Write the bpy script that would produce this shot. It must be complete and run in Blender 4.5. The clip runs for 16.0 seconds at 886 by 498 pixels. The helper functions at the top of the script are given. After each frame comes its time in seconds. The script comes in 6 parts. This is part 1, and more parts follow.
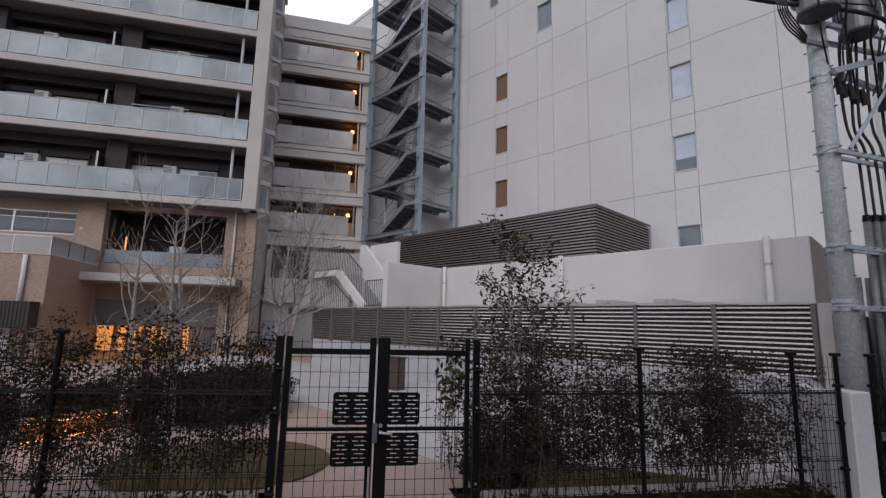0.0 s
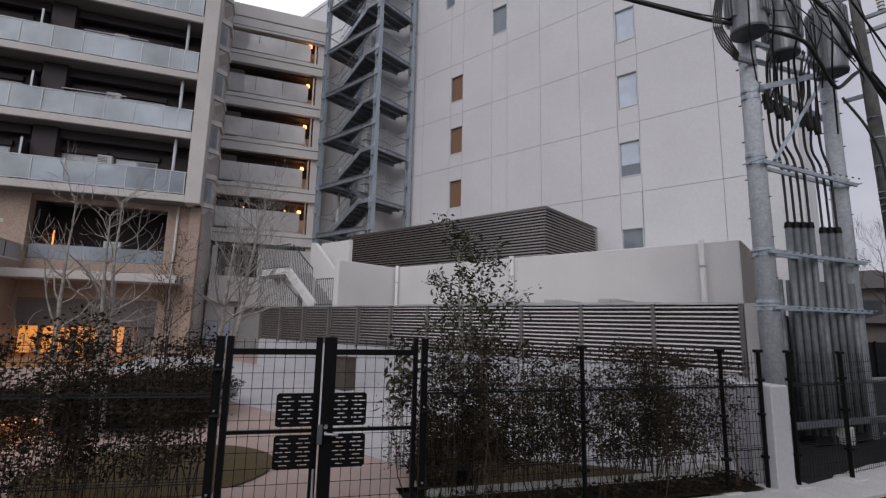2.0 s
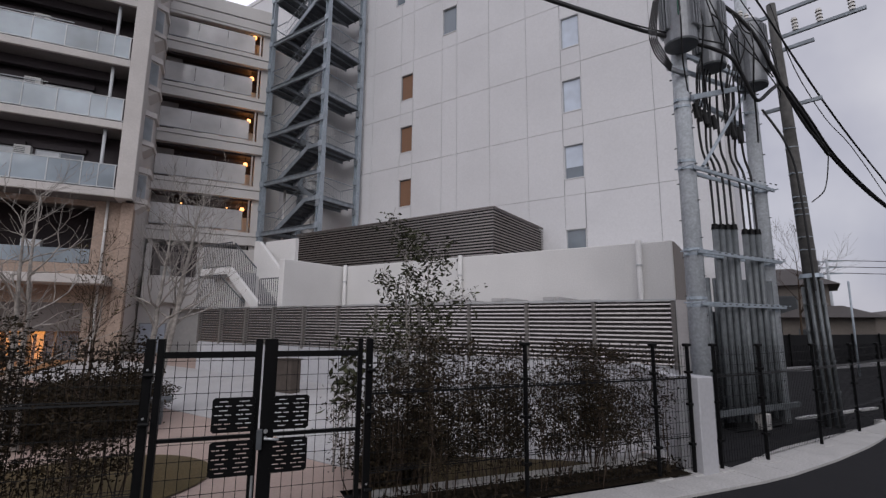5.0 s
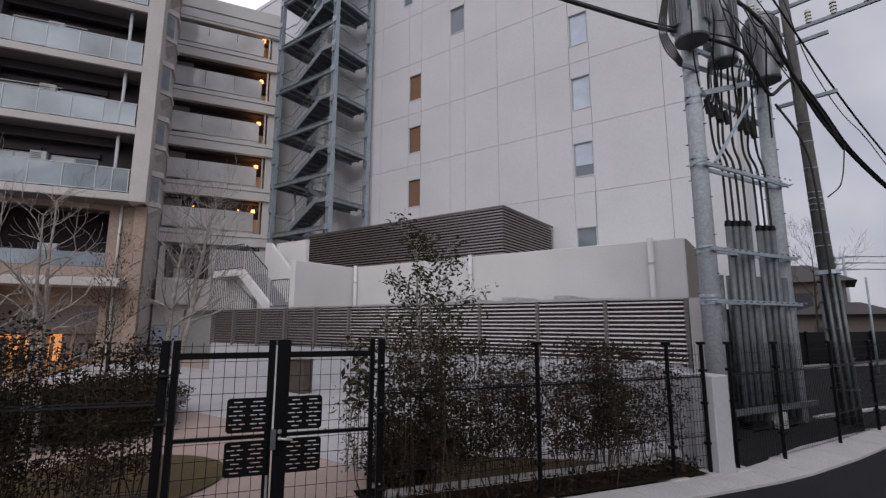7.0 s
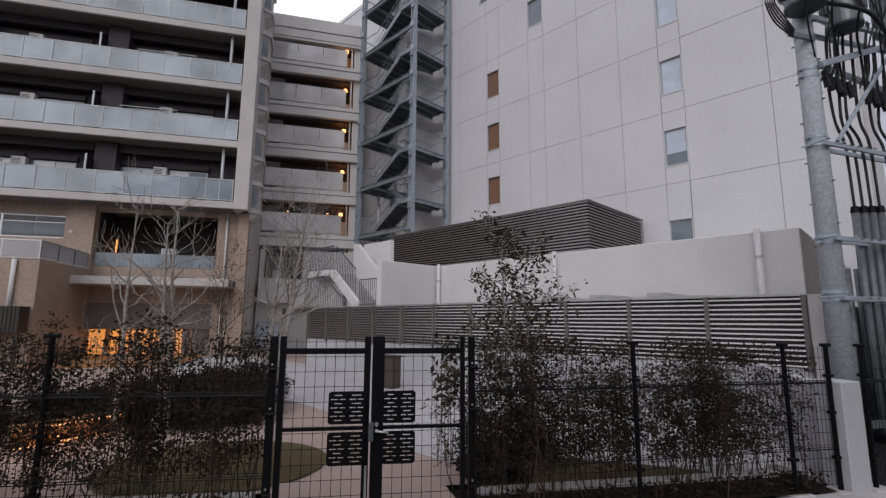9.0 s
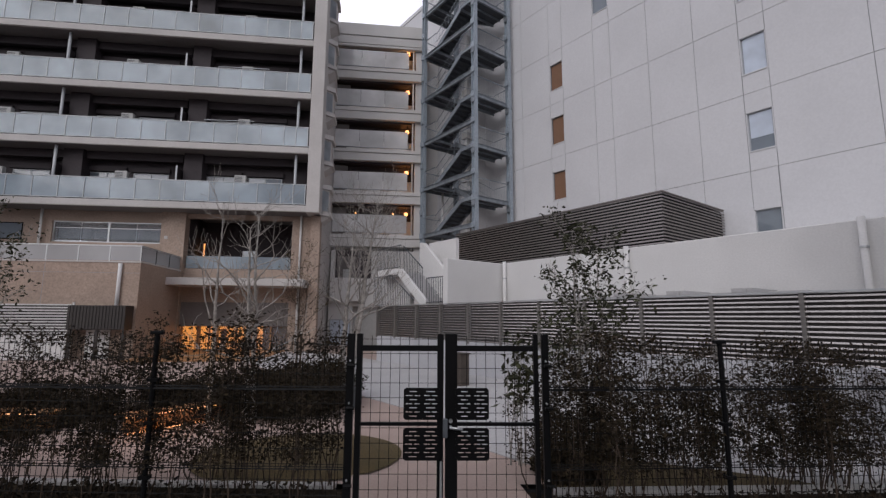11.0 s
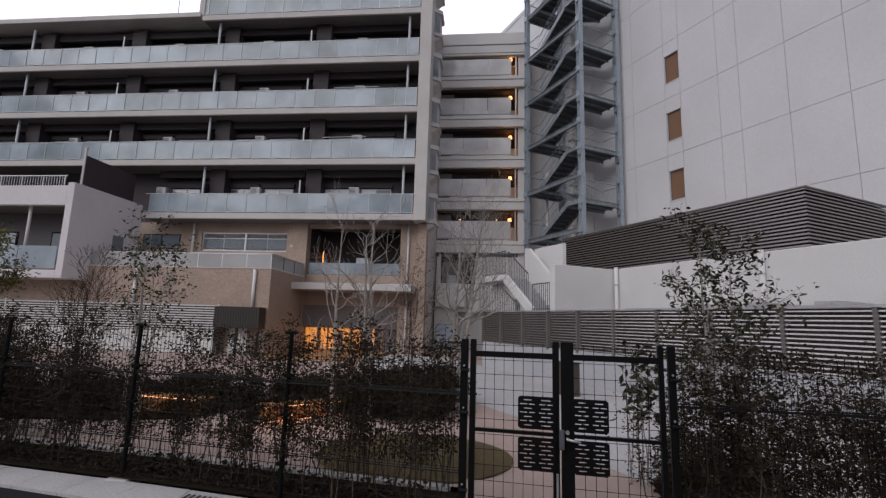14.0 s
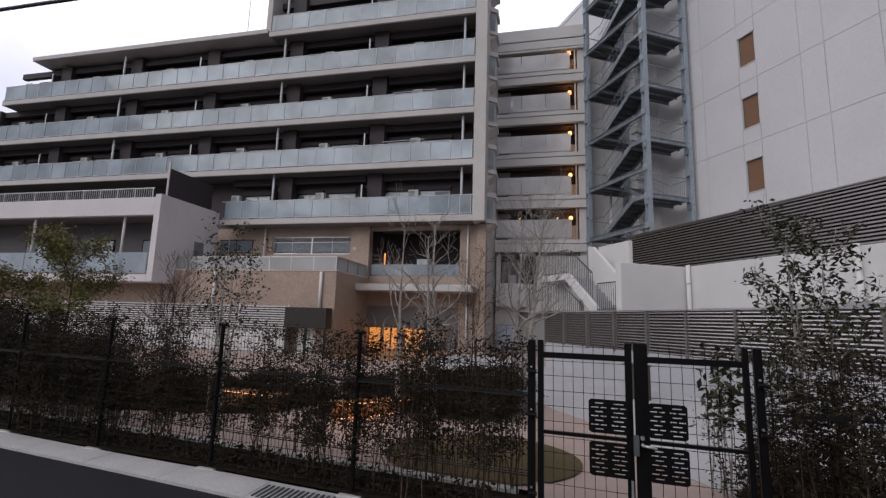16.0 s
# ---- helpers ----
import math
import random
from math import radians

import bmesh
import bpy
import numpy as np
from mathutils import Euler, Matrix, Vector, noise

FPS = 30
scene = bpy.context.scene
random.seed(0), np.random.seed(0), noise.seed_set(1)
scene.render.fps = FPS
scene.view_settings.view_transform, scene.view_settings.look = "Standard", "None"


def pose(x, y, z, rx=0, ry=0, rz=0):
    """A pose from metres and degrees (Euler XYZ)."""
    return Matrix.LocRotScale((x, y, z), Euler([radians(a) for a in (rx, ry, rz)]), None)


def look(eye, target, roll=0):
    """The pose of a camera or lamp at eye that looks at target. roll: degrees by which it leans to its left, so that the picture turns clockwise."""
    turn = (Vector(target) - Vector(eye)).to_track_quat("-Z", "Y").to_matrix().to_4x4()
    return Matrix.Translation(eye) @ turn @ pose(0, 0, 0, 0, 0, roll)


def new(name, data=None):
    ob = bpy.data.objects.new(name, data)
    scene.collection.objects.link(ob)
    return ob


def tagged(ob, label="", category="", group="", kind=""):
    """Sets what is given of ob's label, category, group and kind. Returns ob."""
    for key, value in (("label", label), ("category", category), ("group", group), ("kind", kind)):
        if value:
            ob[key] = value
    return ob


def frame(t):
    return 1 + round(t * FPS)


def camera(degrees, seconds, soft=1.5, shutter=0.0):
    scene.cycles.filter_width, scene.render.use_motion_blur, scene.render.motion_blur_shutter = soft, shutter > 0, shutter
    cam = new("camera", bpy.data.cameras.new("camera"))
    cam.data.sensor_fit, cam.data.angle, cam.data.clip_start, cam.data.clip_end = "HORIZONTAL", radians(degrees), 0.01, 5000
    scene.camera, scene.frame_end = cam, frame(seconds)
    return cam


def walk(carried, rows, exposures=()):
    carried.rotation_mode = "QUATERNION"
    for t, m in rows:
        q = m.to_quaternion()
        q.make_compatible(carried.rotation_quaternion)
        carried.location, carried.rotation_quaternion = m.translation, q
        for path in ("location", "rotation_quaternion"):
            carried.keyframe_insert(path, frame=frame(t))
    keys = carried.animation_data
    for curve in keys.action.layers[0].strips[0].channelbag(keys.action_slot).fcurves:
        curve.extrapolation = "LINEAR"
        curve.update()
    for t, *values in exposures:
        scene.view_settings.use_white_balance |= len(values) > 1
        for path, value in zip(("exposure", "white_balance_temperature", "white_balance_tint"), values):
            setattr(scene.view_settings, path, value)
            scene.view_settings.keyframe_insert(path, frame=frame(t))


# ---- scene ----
cam = camera(86.72, 16.0, soft=1.35)
EYE = 1.75
# seconds, x, y, yaw, pitch, roll
PATH = [
    (0, 0.101, 0.402, -14.17, 8.89, -1.33),
    (0.5, 0.109, 0.400, -15.30, 8.99, -1.54),
    (1, 0.119, 0.397, -16.61, 8.87, -1.48),
    (1.5, 0.127, 0.395, -17.81, 8.92, -1.51),
    (2, 0.141, 0.390, -19.82, 8.93, -1.24),
    (2.5, 0.150, 0.386, -21.25, 9.29, -1.56),
    (3, 0.160, 0.382, -22.78, 9.10, -1.40),
    (3.5, 0.168, 0.379, -23.90, 9.09, -1.04),
    (4, 0.176, 0.375, -25.17, 9.15, -0.91),
    (6.3, 0.182, 0.373, -25.98, 8.86, -0.40),
    (6.5, 0.179, 0.374, -25.55, 8.85, -0.33),
    (7, 0.172, 0.377, -24.59, 8.89, -0.09),
    (7.5, 0.162, 0.381, -23.03, 8.93, -0.13),
    (8, 0.139, 0.390, -19.64, 8.68, -0.20),
    (8.5, 0.121, 0.397, -16.90, 8.59, -0.28),
    (9, 0.106, 0.401, -14.78, 8.61, -0.32),
    (11.5, 0.034, 0.413, -4.73, 8.41, -0.41),
    (12, 0.018, 0.414, -2.43, 8.75, -0.66),
    (12.5, 0.002, 0.415, -0.22, 8.62, -1.04),
    (13, -0.015, 0.414, 2.03, 8.89, -1.78),
    (13.5, -0.026, 0.414, 3.58, 8.68, -1.72),
    (14, -0.040, 0.413, 5.50, 8.81, -1.62),
    (14.5, -0.055, 0.411, 7.67, 8.85, -1.62),
    (15, -0.069, 0.409, 9.57, 8.85, -1.56),
    (15.5, -0.080, 0.407, 11.07, 8.66, -1.73),
    (16, -0.091, 0.404, 12.72, 8.64, -1.68),
]
walk(cam, [(t, pose(x, y, EYE, 90 + pitch, roll, yaw)) for t, x, y, yaw, pitch, roll in PATH])

# ---- light: an overcast evening sky ----
world = bpy.data.worlds.new("overcast_sky")
scene.world = world
world.use_nodes = True
wn, wl = world.node_tree.nodes, world.node_tree.links
wn.clear()
sky = wn.new("ShaderNodeTexSky")
sky.sky_type, sky.sun_disc = "NISHITA", False
sky.sun_elevation, sky.sun_rotation, sky.dust_density = radians(34), radians(-151), 3.0
coord = wn.new("ShaderNodeTexCoord")
cl = wn.new("ShaderNodeTexNoise")
cl.inputs["Scale"].default_value, cl.inputs["Detail"].default_value = 2.2, 5
wl.new(coord.outputs["Generated"], cl.inputs["Vector"])
ramp = wn.new("ShaderNodeValToRGB")
ramp.color_ramp.elements[0].position, ramp.color_ramp.elements[0].color = 0.34, (4.2, 4.22, 5.3, 1)
ramp.color_ramp.elements[1].position, ramp.color_ramp.elements[1].color = 0.66, (7.9, 7.75, 8.35, 1)
wl.new(cl.outputs["Fac"], ramp.inputs["Fac"])
# the cloud is thinner and brighter towards the sun's side
dotn = wn.new("ShaderNodeVectorMath")
dotn.operation = "DOT_PRODUCT"
dotn.inputs[1].default_value = (-0.45, 0.72, 0.53)
wl.new(coord.outputs["Generated"], dotn.inputs[0])
glow = wn.new("ShaderNodeMapRange")
glow.inputs[1].default_value, glow.inputs[2].default_value = 0.45, 1.0
glow.inputs[3].default_value, glow.inputs[4].default_value = 1.0, 2.3
wl.new(dotn.outputs["Value"], glow.inputs[0])
bright = wn.new("ShaderNodeVectorMath")
bright.operation = "SCALE"
wl.new(ramp.outputs["Color"], bright.inputs[0])
wl.new(glow.outputs[0], bright.inputs["Scale"])
mixs = wn.new("ShaderNodeMix")
mixs.data_type = "RGBA"
mixs.inputs[0].default_value = 0.88
wl.new(sky.outputs["Color"], mixs.inputs[6])
wl.new(bright.outputs[0], mixs.inputs[7])
bg = wn.new("ShaderNodeBackground")
bg.inputs["Strength"].default_value = 0.09
wl.new(mixs.outputs[2], bg.inputs["Color"])
wo = wn.new("ShaderNodeOutputWorld")
wl.new(bg.outputs[0], wo.inputs["Surface"])
sun = new("sun", bpy.data.lights.new("sun", "SUN"))
sun.data.energy, sun.data.angle, sun.data.color = 1.1, radians(45), (0.98, 0.965, 1.0)
sun.matrix_world = look((0, 0, 24), (17, 31, 0))


# ---- materials ----
def mat(name, base, rough=0.7, metal=0.0, grain=0.06, scale=6.0, stain=0.1, stain_scale=0.5, bump=0.1, spec=0.5, hue=None, island=0.0, rand=0.0, coord="Object"):
    """Principled material with fine grain and wide stains; hue: second colour for stains."""
    m = bpy.data.materials.new(name)
    m.use_nodes = True
    n, l = m.node_tree.nodes, m.node_tree.links
    b = n["Principled BSDF"]
    b.inputs["Roughness"].default_value, b.inputs["Metallic"].default_value = rough, metal
    b.inputs["Specular IOR Level"].default_value = spec
    tc = n.new("ShaderNodeTexCoord")
    fine, wide = n.new("ShaderNodeTexNoise"), n.new("ShaderNodeTexNoise")
    for node, s, d in ((fine, scale, 6), (wide, stain_scale, 4)):
        node.inputs["Scale"].default_value, node.inputs["Detail"].default_value = s, d
        l.new(tc.outputs[coord], node.inputs["Vector"])
    dark = tuple(c * (1 - 2 * grain) for c in base)
    lite = tuple(min(c * (1 + 2 * grain), 0.95) for c in base)
    r = n.new("ShaderNodeValToRGB")
    r.color_ramp.elements[0].position, r.color_ramp.elements[0].color = 0.3, (*dark, 1)
    r.color_ramp.elements[1].position, r.color_ramp.elements[1].color = 0.7, (*lite, 1)
    l.new(fine.outputs["Fac"], r.inputs["Fac"])
    mx = n.new("ShaderNodeMix")
    mx.data_type, mx.blend_type = "RGBA", "MIX"
    r2 = n.new("ShaderNodeMapRange")
    r2.inputs[1].default_value, r2.inputs[2].default_value = 0.42, 0.72
    r2.inputs[3].default_value, r2.inputs[4].default_value = 0.0, min(1.0, stain * 4)
    l.new(wide.outputs["Fac"], r2.inputs[0])
    l.new(r2.outputs[0], mx.inputs[0])
    l.new(r.outputs["Color"], mx.inputs[6])
    second = hue or tuple(c * 0.72 for c in base)
    mx.inputs[7].default_value = (*second, 1)
    out = mx.outputs[2]
    if island or rand:
        g = n.new("ShaderNodeNewGeometry") if island else n.new("ShaderNodeObjectInfo")
        mr = n.new("ShaderNodeMapRange")
        mr.inputs[3].default_value, mr.inputs[4].default_value = 1 - (island or rand), 1 + (island or rand)
        l.new(g.outputs["Random Per Island" if island else "Random"], mr.inputs[0])
        sc = n.new("ShaderNodeVectorMath")
        sc.operation = "SCALE"
        l.new(out, sc.inputs[0])
        l.new(mr.outputs[0], sc.inputs["Scale"])
        out = sc.outputs[0]
    l.new(out, b.inputs["Base Color"])
    if bump:
        bp = n.new("ShaderNodeBump")
        bp.inputs["Strength"].default_value, bp.inputs["Distance"].default_value = bump, 0.01
        l.new(fine.outputs["Fac"], bp.inputs["Height"])
        l.new(bp.outputs["Normal"], b.inputs["Normal"])
    return m


def glass(name, tint, alpha, rough=0.05, vary=0.0):
    """Clear or frosted glass sheet: part see-through, part tinted gloss."""
    m = bpy.data.materials.new(name)
    m.use_nodes = True
    n, l = m.node_tree.nodes, m.node_tree.links
    b = n["Principled BSDF"]
    b.inputs["Base Color"].default_value, b.inputs["Roughness"].default_value = (*tint, 1), rough
    b.inputs["IOR"].default_value = 1.5
    if vary:
        oi, rr = n.new("ShaderNodeObjectInfo"), n.new("ShaderNodeMapRange")
        rr.inputs[3].default_value, rr.inputs[4].default_value = 1 - vary, 1 + vary
        sv = n.new("ShaderNodeVectorMath")
        sv.operation, sv.inputs[0].default_value = "SCALE", tint
        # cloudy sky reflections put into the tint, a little different on each sheet
        ob_c, cloud_n, mix_n = n.new("ShaderNodeTexCoord"), n.new("ShaderNodeTexNoise"), n.new("ShaderNodeMath")
        cloud_n.inputs["Scale"].default_value, cloud_n.inputs["Detail"].default_value = 0.45, 5
        l.new(ob_c.outputs["Object"], cloud_n.inputs["Vector"])
        mix_n.operation, mix_n.inputs[1].default_value = "MULTIPLY_ADD", 0.14
        l.new(oi.outputs["Random"], mix_n.inputs[0])
        l.new(cloud_n.outputs["Fac"], mix_n.inputs[2])
        rr.inputs[1].default_value, rr.inputs[2].default_value = 0.34, 0.8
        l.new(mix_n.outputs[0], rr.inputs[0])
        l.new(rr.outputs[0], sv.inputs["Scale"])
        l.new(sv.outputs[0], b.inputs["Base Color"])
    tr = n.new("ShaderNodeBsdfTransparent")
    mx = n.new("ShaderNodeMixShader")
    tc, no = n.new("ShaderNodeTexCoord"), n.new("ShaderNodeTexNoise")
    no.inputs["Scale"].default_value = 0.7
    l.new(tc.outputs["Object"], no.inputs["Vector"])
    mr = n.new("ShaderNodeMapRange")
    mr.inputs[3].default_value, mr.inputs[4].default_value = alpha - 0.08, min(1, alpha + 0.08)
    l.new(no.outputs["Fac"], mr.inputs[0])
    l.new(mr.outputs[0], mx.inputs["Fac"])
    l.new(tr.outputs[0], mx.inputs[1])
    l.new(b.outputs[0], mx.inputs[2])
    l.new(mx.outputs[0], n["Material Output"].inputs["Surface"])
    return m


def lamp_mat(name, colour, strength):
    m = bpy.data.materials.new(name)
    m.use_nodes = True
    b = m.node_tree.nodes["Principled BSDF"]
    b.inputs["Emission Color"].default_value, b.inputs["Emission Strength"].default_value = (*colour, 1), strength
    return m


M = dict(
    tower=mat("painted_concrete_panel", (0.612, 0.61, 0.624), 0.75, grain=0.02, scale=14, stain=0.06, stain_scale=0.35, bump=0.15),
    joint=mat("joint_sealant", (0.30, 0.30, 0.31), 0.8, grain=0.05),
    white=mat("white_render", (0.66, 0.65, 0.64), 0.8, grain=0.025, scale=25, stain=0.08, stain_scale=0.6, bump=0.2),
    beige=mat("beige_render", (0.53, 0.505, 0.49), 0.8, grain=0.03, scale=20, stain=0.08, stain_scale=0.4, bump=0.15),
    slab=mat("pale_slab_paint", (0.51, 0.485, 0.468), 0.75, grain=0.03, scale=15, stain=0.10, stain_scale=0.8, bump=0.1),
    link=mat("warm_grey_render", (0.63, 0.615, 0.60), 0.8, grain=0.03, scale=20, stain=0.10, stain_scale=0.4, bump=0.15),
    # white render again, darkened because these walls stand in shade
    base_wall=mat("shaded_white_render", (0.44, 0.44, 0.46), 0.8, grain=0.03, scale=20, stain=0.1, stain_scale=0.6, bump=0.15),
    terrace_glass=glass("grey_terrace_glass", (0.40, 0.40, 0.405), 0.85, 0.12, 0.12),
    # pale tint stands in for reflections and the wall behind the glass
    link_glass=glass("pale_screen_glass", (0.70, 0.70, 0.70), 0.70, 0.05, 0.3),
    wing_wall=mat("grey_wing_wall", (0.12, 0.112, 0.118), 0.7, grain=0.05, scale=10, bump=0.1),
    # curtain copy brightened for the sky mirrored in balcony panes
    bright_curtain=mat("sky_bright_curtain", (0.62, 0.65, 0.68), 0.5, grain=0.03, scale=3, stain=0.05, bump=0.0),
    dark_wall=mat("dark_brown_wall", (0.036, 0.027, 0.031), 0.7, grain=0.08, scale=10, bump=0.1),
    # undersides: much darker than the slab paint, their shade is in the colour
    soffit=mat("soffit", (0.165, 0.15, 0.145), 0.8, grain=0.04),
    brown=mat("brown_tile_wall", (0.35, 0.262, 0.208), 0.65, grain=0.11, scale=14, stain=0.12, stain_scale=0.8, bump=0.25),
    frost=glass("frosted_glass", (0.30, 0.355, 0.40), 0.86, 0.05, 0.42),
    clear=glass("clear_glass", (0.25, 0.28, 0.30), 0.35, 0.03),
    window=mat("window_pane", (0.16, 0.19, 0.22), 0.04, grain=0.1, scale=0.8, stain=0.2, stain_scale=0.4, bump=0.0, spec=1.0),
    # bay window glass, pale grey-blue with reflected sky in its colour
    oriel_pane=mat("sky_pale_pane", (0.46, 0.50, 0.54), 0.15, grain=0.1, scale=1.5, stain=0.2, stain_scale=1.0, bump=0.0),
    tan_shade=mat("tan_shaded_render", (0.24, 0.21, 0.19), 0.8, grain=0.05, scale=12, stain=0.1, stain_scale=0.8, bump=0.15),
    window_dim=mat("dim_house_pane", (0.05, 0.055, 0.06), 0.3, grain=0.1, scale=0.8, bump=0.0, spec=0.3),
    # bluish white of curtains, with the sky's reflection put into the colour
    curtain=mat("pale_curtain_sky", (0.54, 0.60, 0.69), 0.35, grain=0.04, scale=2.5, stain=0.08, stain_scale=1.2, bump=0.0),
    blind=mat("brown_blind", (0.20, 0.105, 0.06), 0.6, grain=0.05, scale=20),
    alu=mat("aluminium", (0.55, 0.56, 0.57), 0.4, 0.8, grain=0.03),
    wing_paint=mat("pale_wing_paint", (0.60, 0.575, 0.59), 0.75, grain=0.03, scale=12, stain=0.08, stain_scale=0.6, bump=0.1),
    rail_paint=mat("pale_rail_paint", (0.50, 0.52, 0.54), 0.5, 0.1, grain=0.03),
    post_grey=mat("grey_aluminium", (0.36, 0.38, 0.40), 0.5, 0.3, grain=0.03),
    louver_post=mat("bronze_post", (0.15, 0.14, 0.132), 0.45, 0.2, grain=0.04),
    galv=mat("galvanised_steel", (0.35, 0.40, 0.45), 0.5, 0.25, grain=0.10, scale=12, stain=0.1, stain_scale=1.5),
    tread=mat("dark_stair_steel", (0.09, 0.098, 0.108), 0.6, 0.3, grain=0.08),
    stair_steel=mat("stair_beam_steel", (0.26, 0.29, 0.32), 0.55, 0.3, grain=0.12, scale=4, stain=0.12, stain_scale=0.8),
    sheet=mat("dull_steel_sheet", (0.10, 0.105, 0.11), 0.6, 0.2, grain=0.12, scale=9, stain=0.15, stain_scale=1.2),
    louver=mat("bronze_louver", (0.50, 0.468, 0.445), 0.26, 0.75, grain=0.04, scale=10),
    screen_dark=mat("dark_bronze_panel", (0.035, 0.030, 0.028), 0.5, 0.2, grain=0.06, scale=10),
    louver_dark=mat("dark_louver", (0.255, 0.23, 0.218), 0.28, 0.7, grain=0.04, scale=10),
    louver_white=mat("pale_louver", (0.60, 0.59, 0.58), 0.5, grain=0.03),
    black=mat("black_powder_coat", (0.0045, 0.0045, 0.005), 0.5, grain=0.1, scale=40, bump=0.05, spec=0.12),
    asphalt=mat("asphalt", (0.017, 0.017, 0.019), 0.95, grain=0.25, scale=120, stain=0.15, stain_scale=1.2, bump=0.5, spec=0.2),
    kerb=mat("kerb_concrete", (0.47, 0.46, 0.45), 0.85, grain=0.08, scale=40, stain=0.12, stain_scale=2.5, bump=0.3),
    paving=mat("pinkish_paving", (0.40, 0.305, 0.265), 0.85, grain=0.05, scale=30, stain=0.1, stain_scale=1.4, bump=0.2),
    apron=mat("pale_concrete", (0.46, 0.45, 0.45), 0.85, grain=0.05, scale=20, stain=0.1, stain_scale=0.8),
    soil=mat("planting_soil", (0.020, 0.015, 0.010), 0.95, grain=0.3, scale=30, stain=0.2, stain_scale=3, bump=0.8, spec=0.1),
    lawn=mat("winter_lawn", (0.098, 0.068, 0.026), 0.95, grain=0.25, scale=60, stain=0.2, stain_scale=1.5, hue=(0.062, 0.048, 0.018), bump=0.8),
    pole=mat("concrete_pole", (0.43, 0.46, 0.49), 0.8, grain=0.10, scale=22, stain=0.12, stain_scale=7.0, bump=0.25),
    pole_dark=mat("dark_weathered_pole", (0.085, 0.082, 0.078), 0.8, grain=0.15, scale=9, stain=0.15, stain_scale=2),
    conduit=mat("weathered_conduit", (0.125, 0.138, 0.147), 0.5, 0.2, grain=0.12, scale=10, stain=0.15, stain_scale=1.5),
    trafo=mat("grey_transformer_paint", (0.20, 0.21, 0.225), 0.4, 0.2, grain=0.06, scale=10),
    ceramic=mat("ceramic", (0.62, 0.60, 0.57), 0.3, grain=0.05),
    green_cable=mat("green_cable", (0.01, 0.09, 0.055), 0.5, grain=0.1),
    cable=mat("black_cable", (0.010, 0.010, 0.011), 0.6, grain=0.1),
    leaf=mat("evergreen_leaf", (0.032, 0.034, 0.015), 0.65, spec=0.25, grain=0.2, scale=5, island=0.55),
    leaf_dark=mat("hedge_leaf", (0.024, 0.0165, 0.008), 0.7, spec=0.2, grain=0.2, scale=5, island=0.6),
    leaf_olive=mat("olive_leaf", (0.125, 0.115, 0.025), 0.55, grain=0.2, scale=5, island=0.5),
    leaf_dry=mat("withered_leaf", (0.075, 0.06, 0.028), 0.7, spec=0.2, grain=0.2, scale=5, island=0.5),
    cover=mat("ground_cover_leaf", (0.024, 0.017, 0.010), 0.75, spec=0.2, grain=0.2, scale=5, island=0.6),
    twig=mat("brown_twig", (0.052, 0.034, 0.022), 0.9, grain=0.2, scale=20),
    bark=mat("pale_birch_bark", (0.31, 0.285, 0.26), 0.85, grain=0.2, scale=14, stain=0.15, stain_scale=4),
    wood=mat("timber", (0.34, 0.17, 0.07), 0.6, grain=0.12, scale=8),
    wood_dark=mat("brown_stained_board", (0.07, 0.055, 0.045), 0.7, grain=0.1, scale=9),
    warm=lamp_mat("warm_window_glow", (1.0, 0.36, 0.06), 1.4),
    bulb=lamp_mat("warm_bulb", (1.0, 0.37, 0.085), 2.8),
    roof=mat("brown_roof_tile", (0.062, 0.053, 0.05), 0.7, grain=0.1, scale=12),
    house=mat("tan_house_wall", (0.15, 0.13, 0.115), 0.8, grain=0.05, scale=8),
    line=mat("road_paint", (0.65, 0.65, 0.64), 0.7, grain=0.1, scale=20),
    grey_unit=mat("grey_unit_paint", (0.45, 0.45, 0.44), 0.5, grain=0.03),
)


# ---- mesh helpers ----
def box(bm, x0, x1, y0, y1, z0, z1):
    vs = [bm.verts.new((x, y, z)) for z in (z0, z1) for x, y in ((x0, y0), (x1, y0), (x1, y1), (x0, y1))]
    for f in ((0, 3, 2, 1), (4, 5, 6, 7), (0, 1, 5, 4), (1, 2, 6, 5), (2, 3, 7, 6), (3, 0, 4, 7)):
        bm.faces.new([vs[i] for i in f])
    return bm


def boxes(*dims):
    bm = bmesh.new()
    for d in dims:
        box(bm, *d)
    return bm


def tube(bm, a, b, r0, r1=None, n=8, caps=True):
    """A tapered round bar from a to b."""
    a, b = Vector(a), Vector(b)
    r1 = r0 if r1 is None else r1
    q = (b - a).to_track_quat("Z", "Y")
    rings = []
    for p, r in ((a, r0), (b, r1)):
        rings.append([bm.verts.new(p + q @ Vector((r * math.cos(k * math.tau / n), r * math.sin(k * math.tau / n), 0))) for k in range(n)])
    for k in range(n):
        bm.faces.new((rings[0][k], rings[0][(k + 1) % n], rings[1][(k + 1) % n], rings[1][k]))
    if caps:
        bm.faces.new(rings[0][::-1])
        bm.faces.new(rings[1])
    return bm


